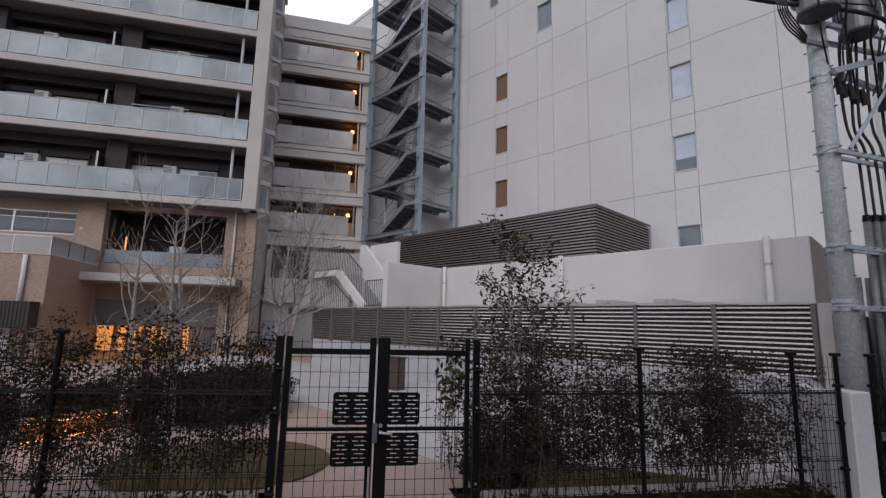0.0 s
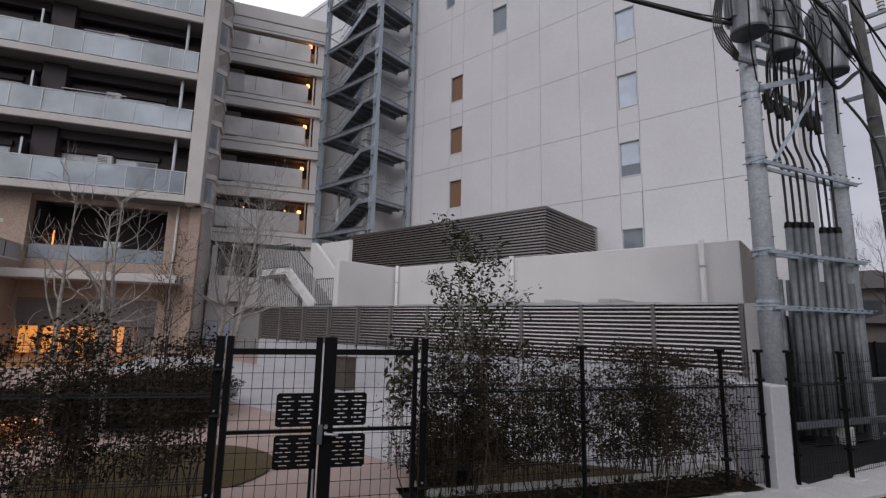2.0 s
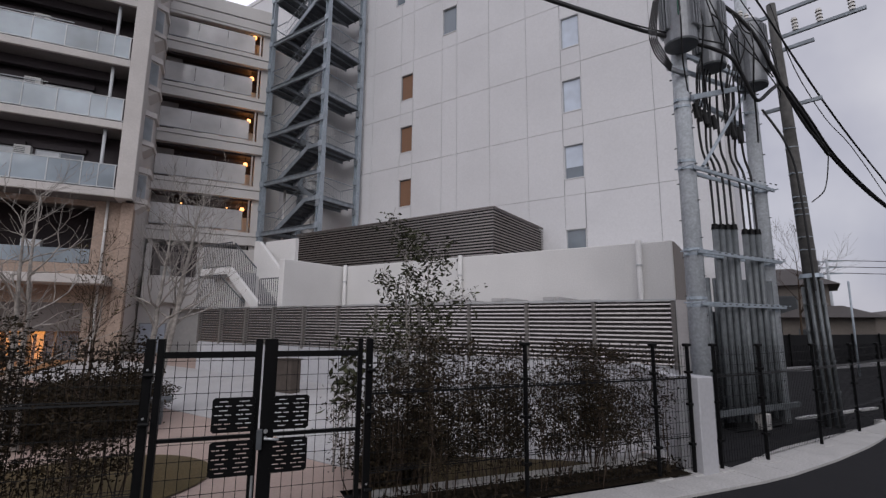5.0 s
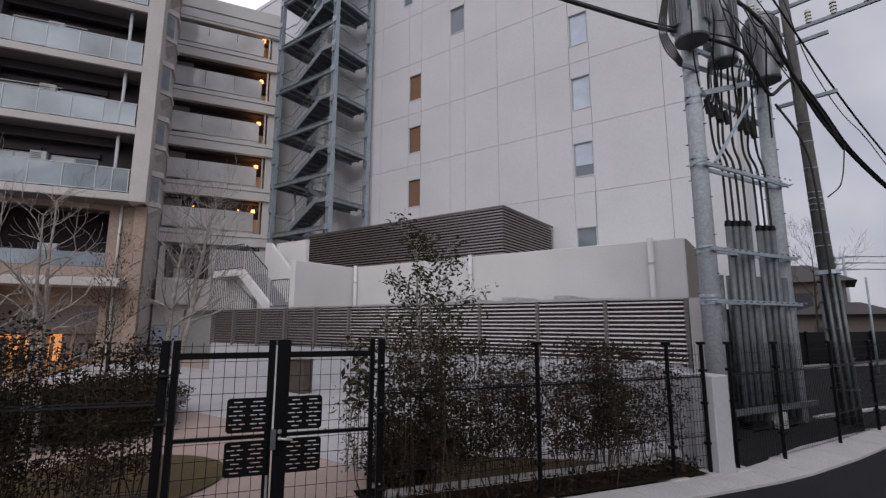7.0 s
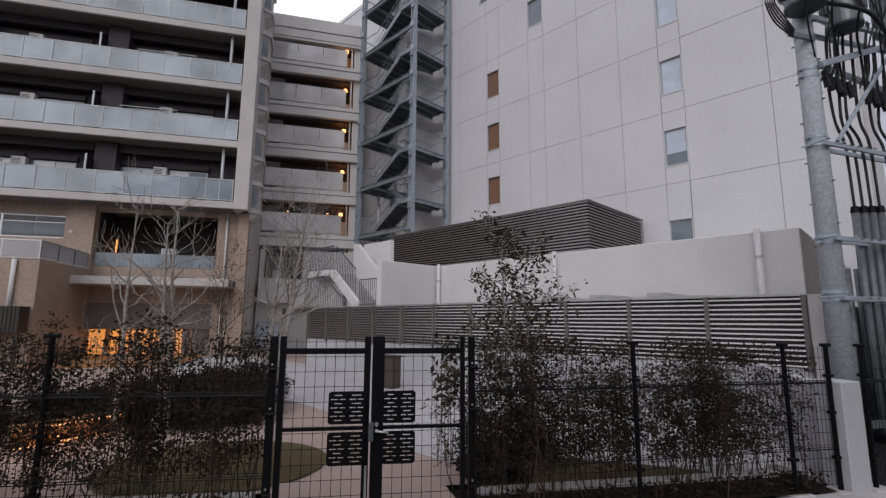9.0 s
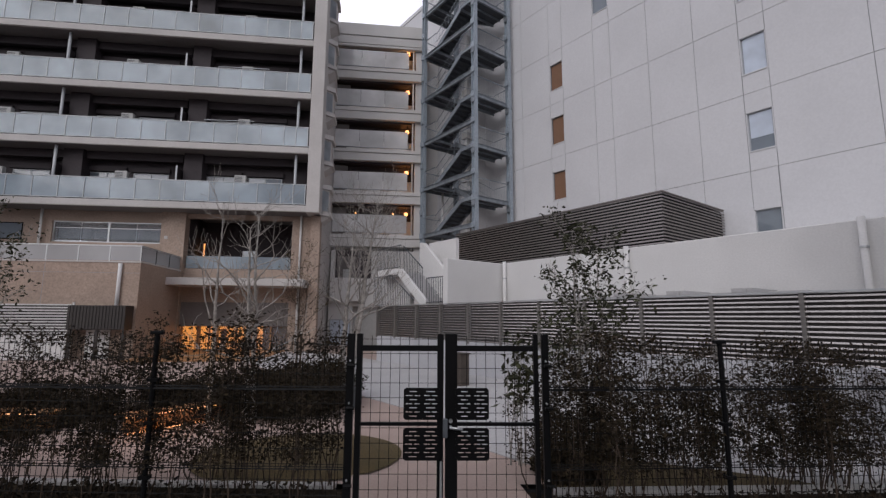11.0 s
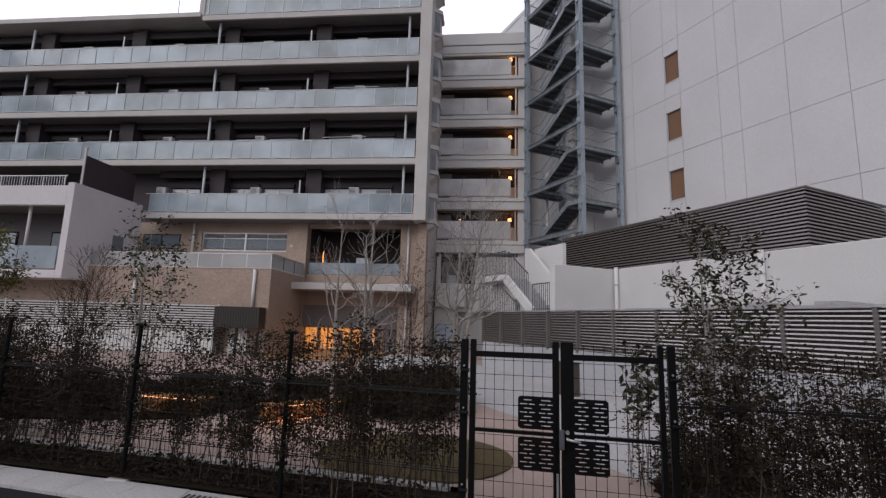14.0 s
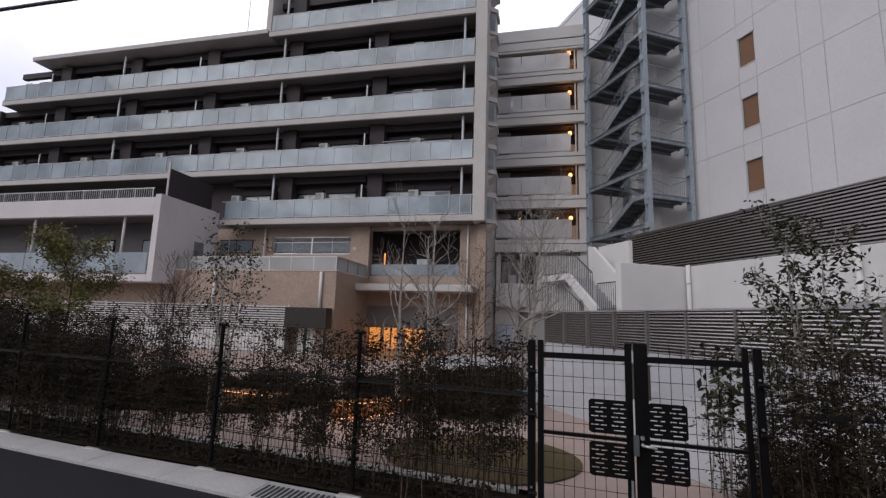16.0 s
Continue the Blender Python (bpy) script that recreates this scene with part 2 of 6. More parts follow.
def bar(bm, a, b, w, h):
    """A rectangular bar from a to b, w across and h high."""
    a, b = Vector(a), Vector(b)
    d = (b - a).normalized()
    s = d.cross(Vector((0, 0, 1)))
    s = s.normalized() if s.length > 1e-4 else Vector((1, 0, 0))
    u = s.cross(d).normalized()
    vs = [bm.verts.new(p + s * (i * w / 2) + u * (j * h / 2)) for p in (a, b) for i, j in ((-1, -1), (1, -1), (1, 1), (-1, 1))]
    for f in ((0, 3, 2, 1), (4, 5, 6, 7), (0, 1, 5, 4), (1, 2, 6, 5), (2, 3, 7, 6), (3, 0, 4, 7)):
        bm.faces.new([vs[i] for i in f])
    return bm


def prism(bm, pts, z0, z1):
    """An upright prism over a plan outline."""
    lo, hi = [bm.verts.new((x, y, z0)) for x, y in pts], [bm.verts.new((x, y, z1)) for x, y in pts]
    n = len(pts)
    for k in range(n):
        bm.faces.new((lo[k], lo[(k + 1) % n], hi[(k + 1) % n], hi[k]))
    bm.faces.new(lo[::-1])
    bm.faces.new(hi)
    return bm


def finish(bm, material, name, bevel=0.0, smooth=False):
    bmesh.ops.recalc_face_normals(bm, faces=bm.faces)
    if bevel:
        bmesh.ops.bevel(bm, geom=bm.edges[:], offset=bevel, segments=1, affect="EDGES", clamp_overlap=True)
    me = bpy.data.meshes.new(name)
    bm.to_mesh(me)
    bm.free()
    if smooth:
        for p in me.polygons:
            p.use_smooth = True
    me.materials.append(material)
    return me


def part(name, bm, material, parent, label="", bevel=0.0, smooth=False):
    ob = new(name, finish(bm, material, name, bevel, smooth))
    ob.parent = parent
    if label:
        tagged(ob, label)
    return ob


def share(ob, name, parent, x, y, z, rz=0.0):
    """Another object on the same mesh."""
    o = new(name, ob.data)
    o.parent = parent
    o.matrix_local = pose(x, y, z, 0, 0, rz)
    return o


def single(name, bm, material, label, category, kind="", bevel=0.0, group="", smooth=False):
    ob = new(name, finish(bm, material, name, bevel, smooth))
    return tagged(ob, label, category, group, kind)


def thing(name, label, category, m=None, group="", kind=""):
    ob = new(name)
    ob.matrix_world = m or Matrix()
    return tagged(ob, label, category, group, kind)


def wire(name, pts, r, material, parent=None, label="", category="", group="", sag=0.0):
    """A round cable through points, as a mesh."""
    bm = bmesh.new()
    P = []
    for a, b in zip(pts[:-1], pts[1:]):
        n = 10 if sag else 5
        for k in range(n):
            s = k / n
            p = Vector(a).lerp(Vector(b), s)
            p.z -= sag * 4 * s * (1 - s)
            P.append(p)
    P.append(Vector(pts[-1]))
    if not sag and len(pts) > 2:
        for _ in range(3):
            P = [P[0]] + [(P[i - 1] + P[i] * 2 + P[i + 1]) / 4 for i in range(1, len(P) - 1)] + [P[-1]]
    rings = []
    for i, p in enumerate(P):
        d = P[min(i + 1, len(P) - 1)] - P[max(i - 1, 0)]
        q = d.to_track_quat("Z", "Y")
        rings.append([bm.verts.new(p + q @ Vector((r * math.cos(k * math.tau / 6), r * math.sin(k * math.tau / 6), 0))) for k in range(6)])
    for a, b in zip(rings[:-1], rings[1:]):
        for k in range(6):
            bm.faces.new((a[k], a[(k + 1) % 6], b[(k + 1) % 6], b[k]))
    if parent:
        return part(name, bm, material, parent, label, smooth=True)
    return single(name, bm, material, label, category, group=group, smooth=True)


def blade(bm, p, q, out, h, d, lip=0.010):
    """A louver blade from p to q; its face leans back from the lower front edge, out is the way it faces."""
    o = Vector((*out, 0.0))
    prof = ((0.0, 0.0), (0.0, lip), (d, h), (d, h - 0.008))
    ends = [[bm.verts.new(Vector(e) - o * a + Vector((0, 0, b))) for a, b in prof] for e in (p, q)]
    for k in range(4):
        bm.faces.new((ends[0][k], ends[0][(k + 1) % 4], ends[1][(k + 1) % 4], ends[1][k]))
    bm.faces.new(ends[0][::-1])
    bm.faces.new(ends[1])
    return bm


TM = pose(0, 0, 0, 0, 0, -59.5)     # the tower's own axes: u along its facade, w into it

# ---- ground ----
def curve_y(x, pts):
    xs, ys = [p[0] for p in pts], [p[1] for p in pts]
    return float(np.interp(x, xs, ys))


FENCE = [(-30, 9.9), (-7.71, 5.94), (-5.8, 5.64), (-3.92, 5.40), (-2.04, 5.11), (-0.3, 4.86), (1.5, 4.66), (3.1, 4.56), (4.95, 4.45), (6.0, 4.37), (6.88, 4.37), (8.49, 4.53), (10.07, 4.74), (14.0, 5.4), (40, 12.5)]
EDGE = [(-30, 9.2), (-6.96, 5.33), (-4.83, 5.01), (-3.05, 4.73), (-0.3, 4.36), (1.5, 4.16), (3.1, 4.06), (5.08, 3.93), (6.31, 3.88), (7.8, 4.02), (9.26, 4.23), (10.1, 4.42), (14.0, 5.15), (40, 12.2)]


def strip(bm, f0, f1, x0, x1, n, z):
    prev = None
    for k in range(n + 1):
        x = x0 + (x1 - x0) * k / n
        now = (bm.verts.new((x, f0(x), z)), bm.verts.new((x, f1(x), z)))
        if prev:
            bm.faces.new((prev[0], now[0], now[1], prev[1]))
        prev = now
    return bm


bm = bmesh.new()
box(bm, -900, 900, -900, 900, -0.5, -0.06)
single("ground", bm, M["asphalt"], "dark asphalt ground reaching the horizon", "ground", "structure")
edge, fl = (lambda x: curve_y(x, EDGE)), (lambda x: curve_y(x, FENCE))
single("road", strip(bmesh.new(), lambda x: -14.0, lambda x: edge(x) + 0.02, -60, 60, 120, -0.03), M["asphalt"], "dark grey asphalt street curving past the fence", "road", "structure")


def inner(x):
    """Back edge of the kerb: short of the fence along the garden, behind it along the parking."""
    return fl(x) + curve_y(x, [(-60, -0.06), (4.9, -0.06), (6.2, 0.0), (7.5, 0.24), (9.0, 0.2), (11.0, 0.02), (60, 0.02)])


kerb = thing("kerb", "pale concrete gutter and kerb strip along the street", "kerb", kind="structure")
x = -9.6
while x < 13.0:
    x1 = x + 0.6
    bm = prism(bmesh.new(), [(x + 0.004, edge(x)), (x1 - 0.004, edge(x1)), (x1 - 0.004, inner(x1)), (x + 0.004, inner(x))], -0.2, 0.0 + random.uniform(-0.002, 0.002))
    part("kerb_stone", bm, M["kerb"], kerb)
    x = x1
for sx, ex in ((-60, -9.6), (13.0, 60)):
    bm = strip(bmesh.new(), edge, inner, sx, ex, 30, 0.0)
    part("kerb_stone", bm, M["kerb"], kerb)
# drain grate in the gutter
gr = thing("drain_grate", "slotted steel drain grate set in the gutter", "grate")
for k in range(14):
    xx = -2.95 + 0.06 * k
    part("slat", boxes((xx, xx + 0.022, edge(xx) + 0.05, edge(xx) + 0.36, 0.003, 0.012)), M["tread"], gr)
# garden ground behind the fence
single("garden_paving", strip(bmesh.new(), lambda x: fl(x) + 0.9, lambda x: 40, -60, 5.7, 80, 0.0), M["paving"], "pinkish beige paving of the courtyard", "paving", "structure")
single("planting_bed", strip(bmesh.new(), lambda x: fl(x) - 0.055, lambda x: fl(x) + (0.5 if x > 1.6 else 0.68), -30, 5.4, 60, 0.02), M["soil"], "dark soil strip under the hedge", "soil", "structure")
bm = bmesh.new()
prism(bm, [(1.75, 5.3), (3.4, 5.18), (4.7, 5.0), (4.3, 5.35), (3.84, 5.66), (3.34, 5.96), (2.7, 6.35), (2.15, 6.62), (1.85, 6.35)], -0.05, 0.045)
single("side_lawn", bm, M["lawn"], "winter-brown lawn strip behind the hedge", "lawn", "structure", bevel=0.01)
for cx, cy, rx, ry in ((-2.6, 10.8, 1.9, 1.6), (-7.4, 9.1, 3.0, 1.4), (-12.0, 9.4, 2.2, 1.7)):
    pts = [(cx + rx * (1 + 0.16 * math.sin(3 * a + cx)) * math.cos(a), cy + ry * (1 + 0.14 * math.sin(2 * a)) * math.sin(a)) for a in (k * math.tau / 36 for k in range(36))]
    single("garden_bed", prism(bmesh.new(), pts, -0.05, 0.03), M["soil"], "dark soil bed planted with low shrubs", "soil", "structure")
single("gate_path", strip(bmesh.new(), lambda x: fl(x) + 0.06, lambda x: fl(x) + 1.1, -0.28, 1.48, 4, 0.032), M["paving"], "pinkish paved entry behind the gate", "paving", "structure")
bm = bmesh.new()
prism(bm, [tuple((TM @ Vector((u, w, 0))).xy) for u, w in ((-24, 5.4), (-7, 5.4), (-5.2, 4.7), (-3, 4.7), (-1.74, 7.29), (-1.6, 10.0), (-24, 10.0))], -0.1, 0.012)
single("apron", bm, M["apron"], "pale concrete apron along the screen wall", "paving", "structure")
bm = bmesh.new()
pts = [(-0.98 + 1.28 * math.cos(k * math.tau / 40), 6.85 + 1.1 * math.sin(k * math.tau / 40)) for k in range(40)]
ctr = bm.verts.new((-0.98, 6.85, 0.14))
ring = [bm.verts.new((x, y, 0.02)) for x, y in pts]
mid = [bm.verts.new((-0.98 + (x + 0.98) * 0.6, 6.85 + (y - 6.85) * 0.6, 0.11)) for x, y in pts]
for k in range(40):
    bm.faces.new((ring[k], ring[(k + 1) % 40], mid[(k + 1) % 40], mid[k]))
    bm.faces.new((mid[k], mid[(k + 1) % 40], ctr))
single("lawn_mound", bm, M["lawn"], "low oval mound of winter-brown lawn", "lawn", "structure", smooth=True)

# ---- apartment building ----
apt = thing("apartment_building", "six-storey apartment building with long glass-fronted balconies", "building")
YB, YW = 24.3, 25.8
FL = [7.0, 10.07, 13.05, 16.05, 19.0]
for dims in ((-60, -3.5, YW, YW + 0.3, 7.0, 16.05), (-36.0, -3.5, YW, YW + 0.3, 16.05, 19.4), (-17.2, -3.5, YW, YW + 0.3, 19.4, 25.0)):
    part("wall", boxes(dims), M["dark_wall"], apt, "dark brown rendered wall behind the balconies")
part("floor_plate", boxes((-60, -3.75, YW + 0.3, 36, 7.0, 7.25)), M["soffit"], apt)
part("end_wall", boxes((-3.75, -3.45, YB + 0.4, 26.55, 6.98, 25.0), (-3.75, -3.45, YB + 1.4, 26.55, 0.0, 6.98), (-3.9, -3.6, 26.55, 36, 0.0, 21.7)), M["beige"], apt, "pale beige end wall")
part("end_pillar", boxes((-4.08, -3.42, YB - 0.02, YB + 1.4, 6.98, 25.0)), M["slab"], apt, "pale vertical frame at the balcony ends", bevel=0.02)
part("end_pillar", boxes((-3.92, -3.44, YB + 0.8, YB + 1.4, 0.0, 6.98)), M["brown"], apt, "brown tiled pillar below the balconies", bevel=0.01)
part("roof", boxes((-36.1, -17.25, YB - 0.1, 38, 19.2, 19.5), (-17.4, -3.4, YB - 0.1, 26.6, 25.0, 25.4)), M["slab"], apt, "flat roof with a projecting pale edge", bevel=0.02)
part("antenna", tube(bmesh.new(), (-19.0, YB + 0.3, 19.5), (-19.0, YB + 0.3, 22.5), 0.025, n=6), M["galv"], apt)
part("upper_end_wall", boxes((-17.45, -17.1, YB, 36, 19.35, 25.0)), M["slab"], apt, "pale end wall of the raised upper storey", bevel=0.02)
for k, z in enumerate(FL):
    xa = (-19.4 if k == 0 else (-17.2 if k == 4 else (-38.4 if k == 3 else -60.0)))
    bal = part("balcony", boxes((xa, -4.08, YB, YW, z, z + 0.33)), M["slab"], apt, "pale balcony slab edge", bevel=0.015)
    # thin dark sheet shades the slab's underside
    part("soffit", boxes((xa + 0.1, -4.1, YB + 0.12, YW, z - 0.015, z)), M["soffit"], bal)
    n = 0
    x = -4.16
    while x > xa + 0.3 and x > -48:
        wd = 0.6 if n < 2 else 1.15
        x0 = max(x - wd, xa + 0.05)
        part("glass_panel", boxes((x0 + 0.02, x - 0.02, YB + 0.06, YB + 0.075, z + 0.42, z + 1.40)), M["frost"], bal)
        part("post", boxes((x - 0.017, x + 0.017, YB + 0.03, YB + 0.058, z + 0.36, z + 1.42)), M["rail_paint"], bal)
        x, n = x0, n + 1
    part("handrail", boxes((xa, -4.1, YB + 0.045, YB + 0.10, z + 1.41, z + 1.44), (xa, -4.1, YB + 0.03, YB + 0.075, z + 0.385, z + 0.415)), M["rail_paint"], bal)
    part("gutter", boxes((xa, -4.1, YB + 0.03, YB + 0.12, z + 0.33, z + 0.36)), M["black"], bal)
    top = FL[k + 1] if k < 4 else 22.0
    for c, cx in enumerate((-4.75, -10.5, -16.2, -22.25, -28.4, -34.5, -40.5, -46.5)):
        if cx < xa + 0.3:
            continue
        if c:
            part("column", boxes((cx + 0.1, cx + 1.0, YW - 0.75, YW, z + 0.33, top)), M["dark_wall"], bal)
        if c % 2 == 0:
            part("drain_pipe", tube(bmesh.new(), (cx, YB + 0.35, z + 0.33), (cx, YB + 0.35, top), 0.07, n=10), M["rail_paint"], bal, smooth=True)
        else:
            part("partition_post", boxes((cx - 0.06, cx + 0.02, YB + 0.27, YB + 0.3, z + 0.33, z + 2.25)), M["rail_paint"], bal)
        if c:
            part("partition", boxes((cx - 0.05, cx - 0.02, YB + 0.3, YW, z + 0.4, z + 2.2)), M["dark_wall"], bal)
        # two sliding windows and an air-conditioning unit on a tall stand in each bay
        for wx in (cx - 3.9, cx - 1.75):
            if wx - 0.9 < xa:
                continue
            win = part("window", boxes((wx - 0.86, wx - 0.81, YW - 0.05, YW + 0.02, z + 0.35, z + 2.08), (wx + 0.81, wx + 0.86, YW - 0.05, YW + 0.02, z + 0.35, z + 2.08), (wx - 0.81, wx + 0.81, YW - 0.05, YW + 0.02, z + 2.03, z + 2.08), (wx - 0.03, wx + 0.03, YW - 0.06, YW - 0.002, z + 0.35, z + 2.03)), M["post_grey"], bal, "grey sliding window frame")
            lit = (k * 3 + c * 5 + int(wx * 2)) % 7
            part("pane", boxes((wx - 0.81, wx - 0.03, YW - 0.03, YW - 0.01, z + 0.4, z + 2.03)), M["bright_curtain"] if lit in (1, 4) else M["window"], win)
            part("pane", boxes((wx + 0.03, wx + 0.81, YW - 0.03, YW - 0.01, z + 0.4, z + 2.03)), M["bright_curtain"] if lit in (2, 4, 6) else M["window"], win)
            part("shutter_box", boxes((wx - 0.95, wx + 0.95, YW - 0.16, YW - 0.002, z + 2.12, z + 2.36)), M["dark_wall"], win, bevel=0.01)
        # near-black band put in where shade gathers at the ceiling's back
        part("ceiling_beam", boxes((max(cx - 5.3, xa), cx - 0.06, YW - 0.5, YW - 0.18, top - 0.42, top - 0.02)), M["dark_wall"], bal, "dark band for the shade at the back of the balcony ceiling")
        ax = cx - 2.85
        if ax > xa:
            ac = part("air_conditioner", boxes((ax - 0.29, ax + 0.29, YB + 0.75, YB + 1.0, z + 1.52, z + 2.0)), M["grey_unit"], bal, "pale air-conditioning unit on a tall stand", bevel=0.02)
            for gz in range(5):
                part("grille_bar", boxes((ax - 0.25, ax + 0.1, YB + 0.735, YB + 0.749, z + 1.58 + 0.075 * gz, z + 1.61 + 0.075 * gz)), M["tread"], ac)
            for sx in (-0.27, 0.23):
                part("bracket", boxes((ax + sx, ax + sx + 0.04, YB + 0.78, YB + 0.97, z + 0.33, z + 1.52)), M["post_grey"], ac)
            part("duct", tube(bmesh.new(), (ax + 0.42, YB + 1.3, z + 1.75), (ax + 0.42, YW - 0.003, z + 1.75), 0.07, n=10), M["grey_unit"], bal)
    # tie-down slots between the slab and the glass
    for sl in range(int((min(44.0, -4.3 - xa)) / 1.15)):
        part("rail_foot", boxes((-4.9 - 1.15 * sl - 0.42, -4.9 - 1.15 * sl, YB + 0.04, YB + 0.06, z + 0.362, z + 0.383)), M["rail_paint"], bal)
    if k in (1, 2):
        part("laundry_pole", tube(bmesh.new(), (-10.0 + 0.5 * k, YB + 0.5, z + 1.75), (-7.6 + 0.6 * k, YB + 0.5, z + 1.78), 0.025, n=8), M["rail_paint"], bal, "pale laundry pole")
# oriel windows on the end wall
for k in range(6):
    zt = 8.74 + 2.79 * k          # top of the upper shelf
    o = part("oriel", prism(bmesh.new(), [(-3.45, YB + 0.95), (-3.10, YB + 1.3), (-3.10, YB + 2.2), (-3.45, YB + 2.2)], zt - 1.5, zt - 0.26), M["beige"], apt, "small angled bay window between two shelves", bevel=0.01)
    part("shelf", prism(bmesh.new(), [(-3.45, YB + 0.85), (-2.97, YB + 1.2), (-2.97, YB + 2.3), (-3.45, YB + 2.3)], zt - 0.26, zt), M["slab"], o, bevel=0.01)
    part("shelf", prism(bmesh.new(), [(-3.45, YB + 0.85), (-2.97, YB + 1.2), (-2.97, YB + 2.3), (-3.45, YB + 2.3)], zt - 1.7, zt - 1.5), M["slab"], o, bevel=0.01)
    bmp = bmesh.new()
    lo = [bmp.verts.new(p) for p in ((-3.45, YB + 1.0, zt - 1.72), (-3.06, YB + 1.25, zt - 1.72), (-3.06, YB + 2.2, zt - 1.72), (-3.45, YB + 2.2, zt - 1.72))]
    b0, b1 = bmp.verts.new((-3.45, YB + 1.1, zt - 2.05)), bmp.verts.new((-3.45, YB + 2.2, zt - 2.05))
    for f_ in ((lo[0], lo[1], b0), (lo[1], lo[2], b1, b0), (lo[2], lo[3], b1), (lo[3], lo[2], lo[1], lo[0]), (lo[0], b0, b1, lo[3])):
        bmp.faces.new(f_)
    part("bracket", bmp, M["beige"], o, "sloping support under the bay window")
    bmp = bmesh.new()
    vs = [bmp.verts.new(p) for p in ((-3.42, YB + 0.96, zt - 1.42), (-3.13, YB + 1.25, zt - 1.42), (-3.13, YB + 1.25, zt - 0.34), (-3.42, YB + 0.96, zt - 0.34))]
    bmp.faces.new(vs)
    bmesh.ops.solidify(bmp, geom=bmp.faces[:], thickness=0.03)
    part("pane", bmp, M["oriel_pane"], o)

# lower storeys: brown tiled wall with a wide window, recess, canopy
YL = 25.5
for dims in ((-60, -16.5, YL, YL + 0.3, 0, 7.0), (-16.5, -11.3, YL, YL + 0.3, 0, 5.38), (-16.5, -11.3, YL, YL + 0.3, 6.45, 7.0), (-11.3, -10.15, YL - 0.25, YL + 0.3, 0, 7.0), (-10.15, -4.9, YL, YL + 0.3, 2.45, 4.15), (-10.15, -4.9, YL, YL + 0.3, 6.75, 7.0), (-4.9, -3.9, YL - 0.1, YL + 0.3, 0, 7.0)):
    part("lower_wall", boxes(dims), M["brown"], apt, "brown tiled lower wall")
w2 = part("window", boxes((-20.1, -17.8, YL - 0.02, YL - 0.001, 5.45, 6.3)), M["black"], apt, "dark window in the brown wall")
part("pane", boxes((-20.05, -18.98, YL - 0.03, YL - 0.021, 5.5, 6.25)), M["window"], w2)
part("pane", boxes((-18.92, -17.85, YL - 0.03, YL - 0.021, 5.5, 6.25)), M["window"], w2)
w1 = part("window", boxes((-16.5, -11.3, YL + 0.08, YL + 0.13, 5.38, 5.44), (-16.5, -11.3, YL + 0.08, YL + 0.13, 6.39, 6.45), (-16.5, -16.44, YL + 0.08, YL + 0.13, 5.44, 6.39), (-11.36, -11.3, YL + 0.08, YL + 0.13, 5.44, 6.39), (-13.95, -13.87, YL + 0.08, YL + 0.13, 5.44, 6.39), (-16.44, -11.36, YL + 0.085, YL + 0.125, 6.1, 6.13)), M["alu"], apt, "wide aluminium window")
for a, b in ((-16.44, -15.2), (-15.2, -13.95), (-13.87, -12.6), (-12.6, -11.36)):
    part("pane", boxes((a + 0.02, b - 0.02, YL + 0.1, YL + 0.11, 5.44, 6.39)), M["clear"], w1)
part("blind", boxes((-16.4, -11.4, YL + 0.35, YL + 0.37, 5.6, 6.12)), M["curtain"], w1, "half-lowered white blind")
part("room_back", boxes((-16.6, -11.2, YL + 3, YL + 3.1, 4, 7), (-16.6, -11.2, YL + 0.3, YL + 3, 6.6, 6.7)), M["beige"], w1)
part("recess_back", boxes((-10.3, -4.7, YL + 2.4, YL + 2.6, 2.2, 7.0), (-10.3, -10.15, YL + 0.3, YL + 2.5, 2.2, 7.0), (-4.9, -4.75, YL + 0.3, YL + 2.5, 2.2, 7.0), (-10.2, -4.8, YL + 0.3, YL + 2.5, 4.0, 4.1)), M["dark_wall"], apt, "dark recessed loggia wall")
part("recess_glass", boxes((-10.1, -4.95, YL + 0.05, YL + 0.07, 4.17, 4.8)), M["frost"], apt, "frosted loggia balustrade")
part("recess_blind", boxes((-7.7, -7.0, YL + 1.2, YL + 1.5, 4.5, 5.25)), M["bright_curtain"], apt, "white unit standing in the loggia")
# glowing strip stands for warm light on the door edge, no lamp
part("recess_lamp_strip", boxes((-9.95, -9.91, YL + 1.8, YL + 1.9, 4.6, 5.7)), M["warm"], apt, "door edge with its warm light put in as glow")
part("canopy", boxes((-10.75, -3.95, YB - 0.55, YL + 0.1, 3.2, 3.56)), M["slab"], apt, "pale concrete canopy over the ground floor", bevel=0.02)
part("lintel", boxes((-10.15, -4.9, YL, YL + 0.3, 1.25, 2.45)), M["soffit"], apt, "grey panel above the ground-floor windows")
gw = part("ground_window", boxes((-10.1, -4.9, YL + 0.1, YL + 0.2, 0.0, 0.06)), M["wood"], apt, "timber-framed ground-floor window lit warm from inside")
for k in range(7):
    part("mullion", boxes((-10.1 + 0.86 * k, -10.02 + 0.86 * k, YL + 0.1, YL + 0.2, 0.06, 1.25)), M["wood"], gw)
    if k < 6:
        part("pane", boxes((-10.02 + 0.86 * k, -9.24 + 0.86 * k, YL + 0.14, YL + 0.15, 0.06, 1.25)), M["clear"], gw)
# the wall itself emits, in place of warm light falling on it
part("lit_room", boxes((-11.5, -6.5, YL + 2.0, YL + 2.1, 0.0, 2.4)), M["warm"], gw, "room wall with its warm light put in as glow")
